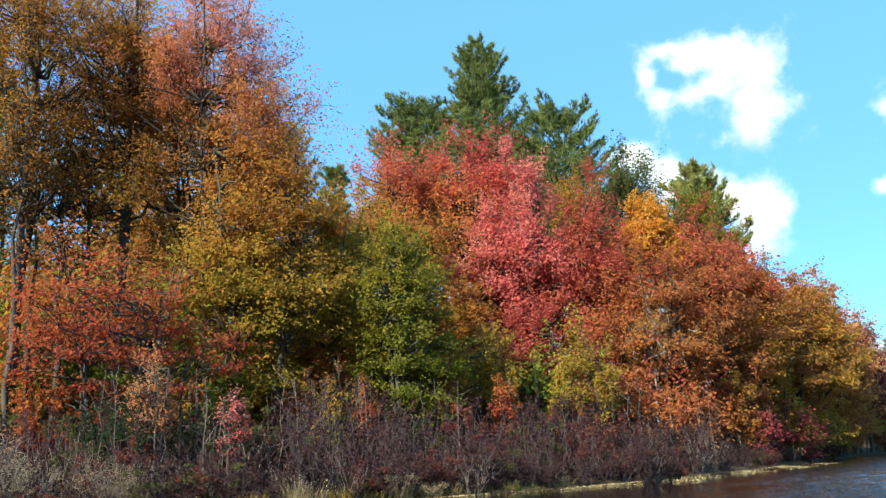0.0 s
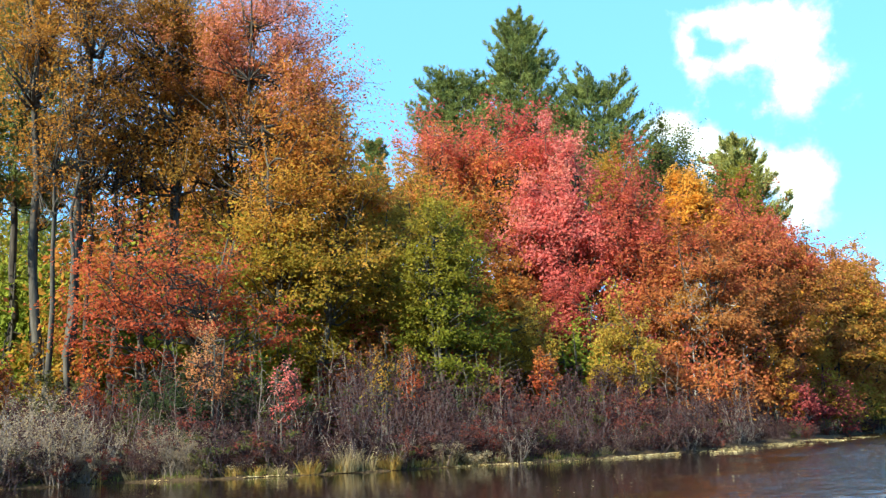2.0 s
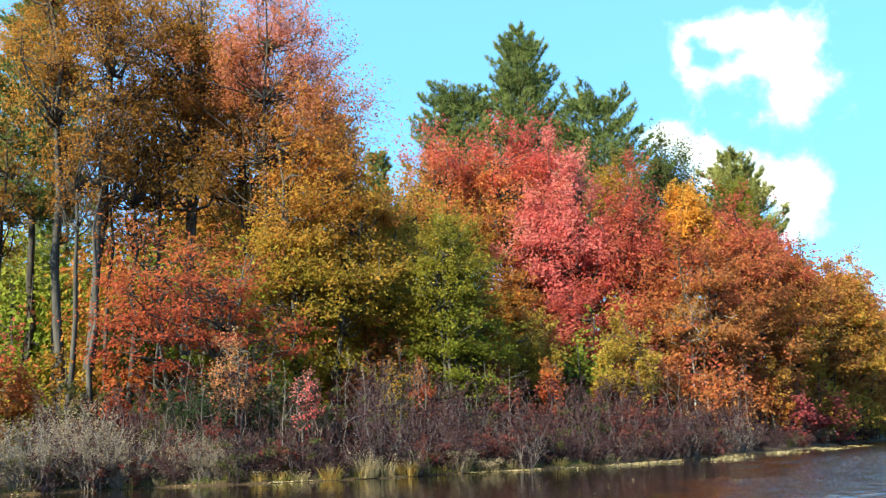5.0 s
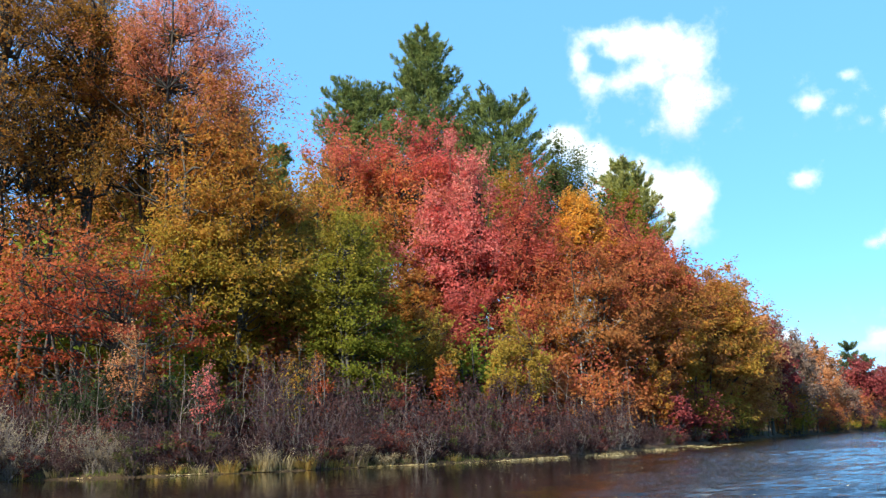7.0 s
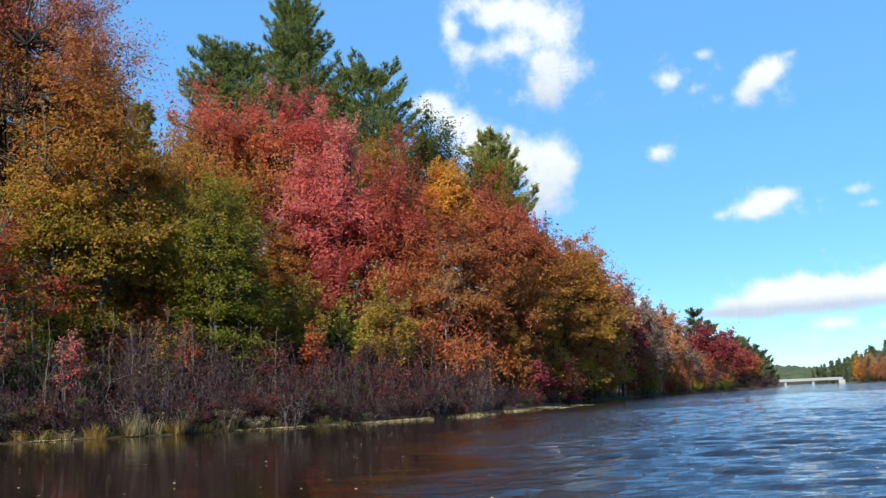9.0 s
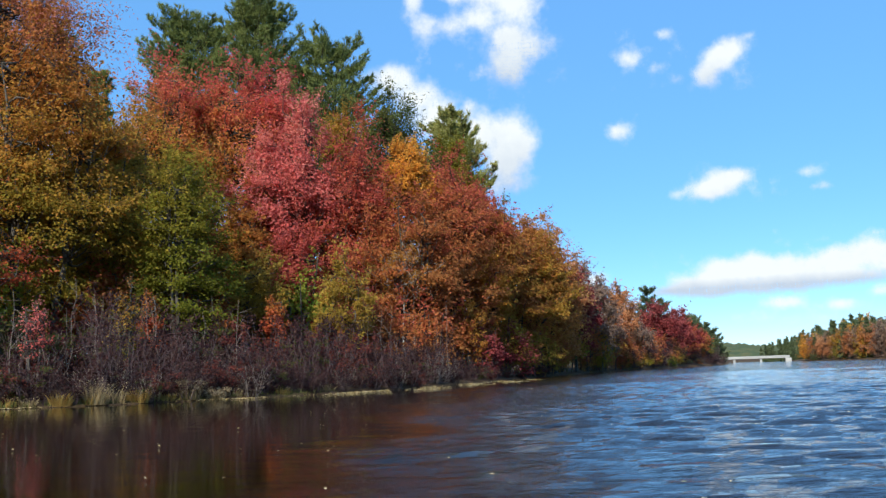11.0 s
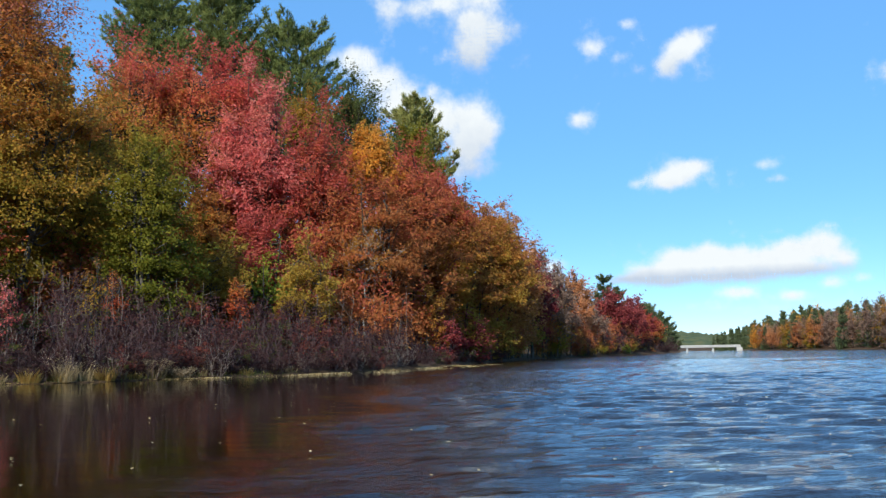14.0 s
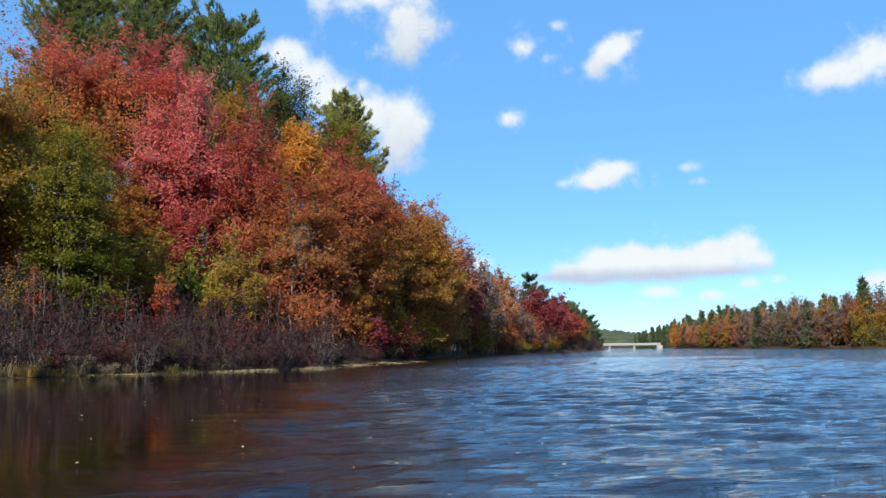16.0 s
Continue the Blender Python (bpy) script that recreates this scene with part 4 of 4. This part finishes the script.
# ---- clouds ----
def cloud(label, lobes, flat_base=False):
    """A far bank of vapour. lobes: bearing, height, half width and half height in degrees, and thickness."""
    far = 4200.0
    L = np.array(lobes, float)
    b0, b1 = (L[:, 0] - 2.0 * L[:, 2]).min(), (L[:, 0] + 2.0 * L[:, 2]).max()
    e0, e1 = (L[:, 1] - 2.0 * L[:, 3]).min(), (L[:, 1] + 2.0 * L[:, 3]).max()
    nb, ne = 72, 48
    b, e = np.meshgrid(np.linspace(b0, b1, nb), np.linspace(e0, e1, ne))
    den, bite = np.zeros_like(b), np.zeros_like(b)
    for cb, ce, wb, we, amt in lobes:
        blob = amt * np.exp(-(((b - cb) / wb) ** 2 + ((e - ce) / we) ** 2) * 0.9)
        den, bite = (den + blob ** 2, bite) if amt > 0 else (den, bite + blob)
    den = np.sqrt(den) + bite
    edge = np.minimum(np.minimum(b - b0, b1 - b) / (0.12 * (b1 - b0)), np.minimum(e - e0, e1 - e) / (0.12 * (e1 - e0)))
    den *= np.clip(edge, 0, 1)
    den -= 0.35 * (1 - np.clip(edge * 2, 0, 1))
    br, er = np.radians(b), np.radians(e)
    v = np.stack([np.sin(br) * np.cos(er), np.cos(br) * np.cos(er), np.sin(er)], -1).reshape(-1, 3) * far
    # Painted shade: greyer towards the underside, most on a flat base.
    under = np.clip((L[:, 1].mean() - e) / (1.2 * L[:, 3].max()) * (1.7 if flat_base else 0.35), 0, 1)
    i, j = np.meshgrid(np.arange(ne - 1), np.arange(nb - 1), indexing="ij")
    f = np.stack([i * nb + j, i * nb + j + 1, (i + 1) * nb + j + 1, (i + 1) * nb + j], -1).reshape(-1, 4)
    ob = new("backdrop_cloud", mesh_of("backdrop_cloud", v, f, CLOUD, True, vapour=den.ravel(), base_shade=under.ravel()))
    ob.visible_shadow = False
    return tagged(ob, label, "cloud", kind="structure")


cloud("white ring-shaped cumulus cloud with ragged edge", ((1.1, 23.3, 0.8, 1.1, 0.95), (2.5, 24.6, 1.2, 0.6, 0.95), (1.9, 21.6, 1.1, 0.9, 0.85), (4.2, 24.0, 1.5, 1.0, 1.15), (3.6, 21.6, 1.2, 0.8, 0.8), (6.3, 23.6, 1.8, 1.2, 1.25), (8.2, 22.6, 1.4, 1.1, 1.2),
      (5.6, 22.0, 1.5, 0.9, 0.85), (7.6, 20.6, 1.3, 1.3, 1.2), (7.4, 18.9, 1.2, 1.1, 1.2), (9.0, 20.0, 1.1, 0.7, 0.95), (10.4, 20.2, 0.7, 0.4, 0.6), (2.6, 22.8, 0.8, 0.5, -0.3)))
cloud("white cumulus cloud behind the pines", ((-0.3, 18.5, 1.5, 1.0, 1.05), (1.2, 17.3, 1.5, 1.0, 1.1), (2.6, 16.0, 1.6, 1.2, 1.1), (4.6, 16.6, 0.5, 0.6, 0.7), (5.0, 15.0, 1.6, 1.2, 1.25), (7.0, 14.9, 1.5, 1.1, 1.25), (8.2, 14.0, 0.9, 1.0, 1.0), (7.0, 13.2, 1.5, 1.2, 1.2), (6.8, 11.6, 1.3, 0.8, 0.8)))
cloud("small torn white cloud", ((15.2, 18.8, 0.8, 0.6, 0.8), (16.4, 19.3, 0.7, 0.35, 0.5), (17.4, 20.1, 0.7, 0.4, 0.62), (17.9, 17.4, 0.7, 0.35, 0.42), (16.8, 18.0, 1.0, 0.5, 0.35)))
cloud("small bright slanting cloud", ((19.9, 17.4, 0.8, 0.7, 1.2), (20.6, 18.2, 0.8, 0.8, 1.25), (21.4, 18.9, 0.8, 0.7, 1.2), (22.4, 19.3, 0.5, 0.3, 0.6)))
cloud("tiny white cloud in blue sky", ((14.1, 14.5, 0.8, 0.55, 1.0),))
cloud("small white oval cloud", ((19.5, 10.5, 0.9, 0.6, 1.25), (20.4, 10.9, 1.0, 0.75, 1.3), (21.3, 11.2, 0.8, 0.55, 1.2)))
cloud("faint wisp of cloud", ((25.2, 11.0, 1.2, 0.35, 0.6), (25.8, 10.1, 0.7, 0.25, 0.5)))
cloud("faint wisp of cloud", ((17.4, 10.3, 0.6, 0.35, 0.6),))
cloud("faint wisp of cloud", ((28.8, 7.1, 0.6, 0.4, 0.42), (26.0, 6.9, 0.8, 0.4, 0.42), (23.6, 6.9, 0.8, 0.4, 0.38)))
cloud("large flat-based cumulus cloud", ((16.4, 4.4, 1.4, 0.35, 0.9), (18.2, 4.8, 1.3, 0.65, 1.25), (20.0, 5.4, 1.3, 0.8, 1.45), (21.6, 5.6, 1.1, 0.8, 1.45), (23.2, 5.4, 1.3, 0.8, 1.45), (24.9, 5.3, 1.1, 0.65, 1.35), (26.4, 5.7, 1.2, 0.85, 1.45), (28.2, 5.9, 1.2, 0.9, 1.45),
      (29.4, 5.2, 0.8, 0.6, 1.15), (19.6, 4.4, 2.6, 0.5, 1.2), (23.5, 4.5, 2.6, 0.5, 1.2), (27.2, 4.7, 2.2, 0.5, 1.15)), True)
cloud("low white cloud bank", ((23.5, 3.4, 1.1, 0.4, 0.95), (26.4, 3.1, 1.0, 0.35, 0.95), (28.6, 3.8, 0.7, 0.4, 0.8), (30.4, 4.0, 0.7, 0.3, 0.65), (21.1, 2.5, 1.8, 0.5, 0.5), (24.5, 2.3, 2.2, 0.4, 0.45)))
cloud("small low cloud above the trees", ((12.0, 5.4, 1.0, 0.6, 0.8),))
cloud("bright cumulus cloud", ((33.4, 15.6, 1.3, 0.8, 1.05), (34.8, 15.8, 1.2, 0.9, 1.15), (36.2, 16.6, 1.4, 1.0, 1.15), (38.4, 16.4, 2.0, 1.2, 1.0)))
cloud("low cloud over the opposite bank", ((35.6, 3.7, 0.9, 0.5, 0.9), (37.0, 3.5, 1.2, 0.5, 0.85), (38.8, 3.3, 1.4, 0.5, 0.8)))

# ---- the thicket ----
def shrub(label, seed, height, spread, stems, mat, leaves, leaf=0.105, bark=None, place=(0, 0)):
    rng = np.random.default_rng(seed)
    bush = thing("shrub", (place[0], place[1], gz(*place) - 0.03), label, "shrub", "shrubs of the thicket")
    wood, tips = Tubes(), []
    for _ in range(stems):
        a, o = rng.uniform(0, 6.28), rng.uniform(0, 0.45) * spread
        foot = np.array([np.cos(a) * o * 0.6, np.sin(a) * o * 0.6, -0.05])
        a += rng.normal(0, 0.5)
        reach = rng.uniform(0.2, 1) * spread * 0.75
        head = foot + [np.cos(a) * reach, np.sin(a) * reach, height * rng.uniform(0.55, 1.05)]
        line = bent(foot, head, 0, rng, 5, 0.05)
        wood.add(line, rng.uniform(0.010, 0.018), 0.005, 3)
        for _ in range(2):
            k = int(rng.integers(1, 5))
            tip = line[k] + unit(rng.normal(0, 1, 3) + [0, 0, 1.2]) * rng.uniform(0.2, 0.5) * height * 0.5
            twig = bent(line[k], tip, 0, rng, 3, 0.06)
            wood.add(twig, 0.008, 0.003, 3)
            tips += [twig[1], twig[2], (twig[1] + twig[2]) / 2]
    part("twigwork", wood.mesh("twigwork", bark or TWIG), bush, kind="stuff")
    tips = np.array(tips)
    at = tips[rng.integers(0, len(tips), leaves)] + rng.normal(0, 0.07, (leaves, 3))
    v, f = leaf_cards(at, leaf, rng)
    part("foliage", mesh_of("foliage", v, f, LEAF_MATS[mat], tone=np.clip(rng.normal(0.5, 0.2, leaves), 0.01, 0.99)), bush, kind="stuff")
    return bush


def blades(label, seed, count, height, spread, mat, place, heads=0, category="reeds", name="reed_clump"):
    """A clump of bending grass blades, with or without seed heads."""
    rng = np.random.default_rng(seed)
    clump = thing(name, (place[0], place[1], gz(*place) - 0.02), label, category, "grasses at the water's edge")
    a, o = rng.uniform(0, 6.28, count), np.sqrt(rng.uniform(0, 1, count)) * spread
    foot = np.stack([np.cos(a) * o, np.sin(a) * o * 0.6, np.full(count, -0.05)], -1)
    ln = height * rng.uniform(0.45, 1.1, count)
    d = unit(np.stack([np.cos(a), np.sin(a), np.zeros(count)], -1) * rng.uniform(0.0, 0.3, count)[:, None] + [0, 0, 1] + rng.normal(0, 0.2, (count, 3)))
    bend = unit(np.stack([np.cos(a), np.sin(a), np.zeros(count)], -1) + rng.normal(0, 0.5, (count, 3))) * [1, 1, 0.2]
    side = unit(np.cross(d, rng.normal(0, 1, d.shape))) * 0.010
    m = foot + d * (ln * 0.6)[:, None]
    tip = foot + d * ln[:, None] + bend * (ln * rng.uniform(0.05, 0.4, count))[:, None]
    v = np.stack([foot - side, foot + side, m + side * 0.8, tip, m - side * 0.8], 1).reshape(-1, 3)
    f = np.arange(5 * count).reshape(-1, 5)
    tn = np.clip(rng.normal(0.5, 0.22, count), 0.01, 0.99)
    part("grass_tuft", mesh_of("grass_tuft", v, f, LEAF_MATS[mat], tone=tn), clump, kind="stuff")
    if heads:
        w = rng.integers(0, count, heads)
        at = tip[w] + rng.normal(0, 0.035, (heads, 3))
        v, f = leaf_cards(at, 0.05, rng)
        part("seed_fluff", mesh_of("seed_fluff", v, f, LEAF_MATS["seed_heads"], tone=rng.uniform(0, 1, heads)), clump, kind="stuff")
    return clump


kinds = [shrub("dense purple-brown leafless shrub", 201, 1.9, 1.3, 21, "leaf_shrub", 500, place=(-8.0, 27.0)),
         shrub("dark red-brown shrub with few leaves", 202, 1.5, 1.2, 20, "leaf_shrub", 600, place=(-5.5, 29.0)),
         shrub("tall purple-brown twiggy shrub", 203, 2.5, 1.2, 18, "leaf_shrub", 420, place=(-10.5, 26.0)),
         shrub("purple-brown shrub with dull leaves", 204, 2.1, 1.5, 21, "leaf_shrub", 700, place=(-3.0, 32.0)),
         shrub("grey-twigged bare shrub by the water", 205, 1.8, 1.1, 26, "leaf_shrub", 300, bark=TWIG_GREY, place=(-12.0, 24.6)),
         shrub("leafy dull green shrub", 211, 1.8, 1.4, 20, "leaf_dull_green", 1100, place=(-14.0, 27.0)),
         shrub("leafy dull red shrub", 212, 1.7, 1.3, 20, "leaf_dull_red", 1000, place=(-2.0, 34.0))]
evergreen = shrub("dense dark green evergreen shrub", 206, 2.2, 1.5, 40, "leaf_evergreen_shrub", 4200, 0.09, place=(-15.6, 25.6))
rng = np.random.default_rng(300)
count = 0
while count < 200:
    x, y = rng.uniform(-34, 12), rng.uniform(8, 66)
    d = river_distance(np.array([x]), np.array([y]))[0]
    deep_in = 13 if y < 40 else 5
    if d < 0.35 or d > deep_in or x < -0.75 * y - 4:
        continue
    ob = kinds[int(rng.choice(7, p=(0.2, 0.17, 0.15, 0.17, 0.07, 0.14 if x < -12 else 0.06, 0.1 if x < -12 else 0.18)))]
    s = rng.uniform(0.65, 1.3) * (0.8 + 0.05 * min(d, 8)) * (0.75 if y > 40 else 1)
    copy_thing(ob, Matrix.LocRotScale((x, y, gz(x, y) - 0.04), Euler((0, 0, rng.uniform(0, 6.28))), Vector((s, s, s))))
    count += 1
count = 0
while count < 140:       # low growth that leans over the water
    u = rng.uniform(4, 14.5)
    i = int(u)
    p = BANK[i] + (BANK[i + 1] - BANK[i]) * (u - i)
    x, y = p + unit(np.array([-(BANK[i + 1] - BANK[i])[1], (BANK[i + 1] - BANK[i])[0]])) * rng.uniform(0.05, 1.0)
    s = rng.uniform(0.3, 0.62)
    copy_thing(kinds[int(rng.choice(7, p=(0.22, 0.22, 0.04, 0.2, 0.1, 0.12, 0.1)))], Matrix.LocRotScale((x, y, gz(x, y) - 0.04), Euler((0, 0, rng.uniform(0, 6.28))), Vector((s * 1.5, s * 1.5, s))))
    count += 1
for x, y, s in ((-14.2, 26.4, 1.0), (-17.0, 25.2, 1.1), (-15.4, 23.8, 1.15), (-9.0, 33.0, 0.8)):
    copy_thing(evergreen, Matrix.LocRotScale((x, y, gz(x, y) - 0.04), Euler((0, 0, s * 5)), Vector((s, s, s))))
count = 0
while count < 34:       # low shrubs along the receding bank
    y = rng.uniform(62, 230)
    x = np.interp(y, BANK[10:, 1], BANK[10:, 0]) - rng.uniform(0.8, 3.5)
    s = rng.uniform(1.1, 1.8)
    copy_thing(kinds[int(rng.integers(0, 4))], Matrix.LocRotScale((x, y, gz(x, y) - 0.04), Euler((0, 0, rng.uniform(0, 6.28))), Vector((s * 1.4, s * 1.4, s))))
    count += 1


for k in range(46):       # leafy low growth at the feet of the receding trees
    y = rng.uniform(46, 150)
    x = np.interp(y, BANK[10:, 1], BANK[10:, 0]) - rng.uniform(0.3, 1.6)
    s = rng.uniform(0.35, 0.6)
    copy_thing(young[int(rng.choice(5, p=(0.52, 0.02, 0.32, 0.12, 0.02)))], Matrix.LocRotScale((x, y, gz(x, y) - 0.1), Euler((0, 0, rng.uniform(0, 6.28))), Vector((s * 1.4, s * 1.4, s))))


def bare_sapling(x, y, h, seed):
    """A thin grey leafless stem with a few forked twigs."""
    rng = np.random.default_rng(seed)
    ob = thing("bare_sapling", (x, y, gz(x, y) - 0.04), "thin pale grey leafless sapling in the thicket", "sapling", "bare saplings")
    wood = Tubes()
    line = bent((0, 0, -0.05), (rng.normal(0, 0.16), rng.normal(0, 0.16), h), 0, rng, 7, 0.011)
    wood.add(line, 0.013, 0.005, 5)
    part("trunk", wood.mesh("trunk", TWIG_GREY), ob)
    twigs = Tubes()
    for k in (2, 3, 3, 4, 4, 5, 5):
        tip = line[k] + unit(rng.normal(0, 1, 3) + [0, 0, 1.0]) * h * rng.uniform(0.12, 0.3)
        twigs.add(bent(line[k], tip, 0, rng, 4, 0.05), 0.007, 0.003, 3)
    part("twigwork", twigs.mesh("twigwork", TWIG_GREY), ob, kind="stuff")


for k in range(30):
    while True:
        x, y = rng.uniform(-20, 3), rng.uniform(18, 42)
        d = river_distance(np.array([x]), np.array([y]))[0]
        if 0.8 < d < 7:
            break
    bare_sapling(x, y, rng.uniform(1.9, 3.9), 400 + k)

# Grasses and reeds at the water's edge.
blades("golden reed clump at the water's edge", 501, 190, 0.44, 0.3, "straw_gold", (-10.4, 22.1))
blades("tall straw-coloured reed clump", 502, 170, 0.7, 0.45, "straw", (-9.6, 22.5), heads=160)
blades("thin straw-coloured reed clump by the water", 506, 90, 0.55, 0.35, "straw", (-9.1, 22.8), heads=60)
blades("yellow-green grass clump at the water's edge", 503, 180, 0.46, 0.32, "straw_gold", (-8.5, 23.2))
blades("pale reed clump with fluffy seed heads", 504, 150, 0.6, 0.3, "straw", (-7.2, 24.4), heads=1300)
blades("pale rounded clump with fluffy seed heads", 505, 150, 0.45, 0.38, "straw", (-6.6, 24.9), heads=1600)
weeds = shrub("grey-tan weedy bush with pale seed heads", 206 + 1, 1.75, 1.25, 80, "seed_heads", 2600, 0.05, bark=TWIG_GREY, place=(-17.0, 20.4))
for x, y, s in ((-18.4, 19.5, 1.15), (-16.4, 20.9, 0.8), (-17.8, 21.2, 1.2), (-19.6, 18.6, 1.0), (-14.4, 21.8, 0.72), (-13.9, 21.9, 0.6), (-14.9, 21.9, 0.6), (-21.0, 17.4, 1.0)):
    copy_thing(weeds, Matrix.LocRotScale((x, y, gz(x, y) - 0.04), Euler((0, 0, 7 * x)), Vector((s * 1.1, s * 1.1, s))))
for k, (x, y, s) in enumerate(((-11.8, 21.7, 0.34), (-11.3, 21.9, 0.3), (-12.4, 21.6, 0.36), (-8.2, 23.6, 0.36), (-7.8, 23.9, 0.3), (-13.1, 21.6, 0.32), (-4.6, 26.7, 0.3), (-3.2, 28.4, 0.32), (-16.2, 20.9, 0.4), (-15.4, 21.4, 0.36), (-9.6, 22.4, 0.36), (-6.0, 25.4, 0.28), (-10.3, 22.1, 0.3))):
    blades("small straw grass tuft at the water's edge", 520 + k, 70, s, 0.26, "straw" if k % 2 else "straw_gold", (x, y), heads=40)


def edge_points(n, rng, lo, hi, s0=4, s1=14):
    """Places along the near bank's edge, lo to hi metres inland."""
    u = rng.uniform(s0, s1, n)
    i = u.astype(int)
    a, b = BANK[i], BANK[i + 1]
    p = a + (b - a) * (u - i)[:, None]
    nrm = unit(np.stack([-(b - a)[:, 1], (b - a)[:, 0]], -1))
    return p + nrm * rng.uniform(lo, hi, n)[:, None]


n = 1800
p = edge_points(n, rng, 0.0, 0.5, 4, 10.5)
foot = np.stack([p[:, 0], p[:, 1], ground_z(p[:, 0], p[:, 1]) - 0.02], -1)
ln = rng.uniform(0.06, 0.24, n)
tip = foot + unit(rng.normal(0, 0.3, (n, 3)) + [0, 0, 1]) * ln[:, None]
side = unit(rng.normal(0, 1, (n, 3)) * [1, 1, 0]) * 0.011
v = np.stack([foot - side, foot + side, tip], 1).reshape(-1, 3)
grass = new("grass", mesh_of("grass", v, np.arange(3 * n).reshape(-1, 3), LEAF_MATS["green_grass"], tone=np.clip(rng.normal(0.55, 0.25, n), 0.01, 0.99)))
tagged(grass, "short green and straw grass along the bank", "grass", kind="stuff")

# Fallen leaves that drift in a band along the bank, and a few out on the water.
n = 18000
p = edge_points(n, rng, -3.0, 0.15, 4.5, 13.2) + rng.normal(0, 0.1, (n, 2))
d = -river_distance(p[:, 0], p[:, 1])
run = 0.5 * p[:, 0] + 0.85 * p[:, 1]
patch = np.sin(1.1 * run + 2.0 * d) + 0.8 * np.sin(2.7 * run - 5.0 * d) + 0.6 * np.sin(0.43 * run + 9.0 * d)
reach = 0.12 + 2.7 * np.clip((p[:, 0] + 8.5) / 8, 0, 1) + 0.25 * np.sin(1.9 * run) * np.sin(0.8 * run)
p = p[(d > -0.05) & (d < reach) & (rng.uniform(0, 1, n) < np.clip(0.5 * patch, 0.02, 0.9))]
at = np.stack([p[:, 0], p[:, 1], np.full(len(p), 0.022)], -1)
v, f = leaf_cards(at, 0.09, rng, flat=9.0, slim=0.8)
drift = new("drifted_leaves", mesh_of("drifted_leaves", v, f, LEAF_MATS["fallen_leaves"], tone=rng.uniform(0, 1, len(p))))
tagged(drift, "pale yellow fallen leaves floating in a band along the bank", "leaves", kind="stuff")
n = 800
p = np.stack([rng.uniform(-16, 6, n), rng.uniform(-3, 30, n)], -1)
p = p[river_distance(p[:, 0], p[:, 1]) < -0.3]
at = np.stack([p[:, 0], p[:, 1], np.full(len(p), 0.02)], -1)
v, f = leaf_cards(at, 0.03, rng, flat=6.0, slim=0.8)
loose = new("floating_leaves", mesh_of("floating_leaves", v, f, LEAF_MATS["fallen_leaves"], tone=rng.uniform(0.2, 1, len(p))))
tagged(loose, "scattered pale leaves floating on the river", "leaves", kind="stuff")
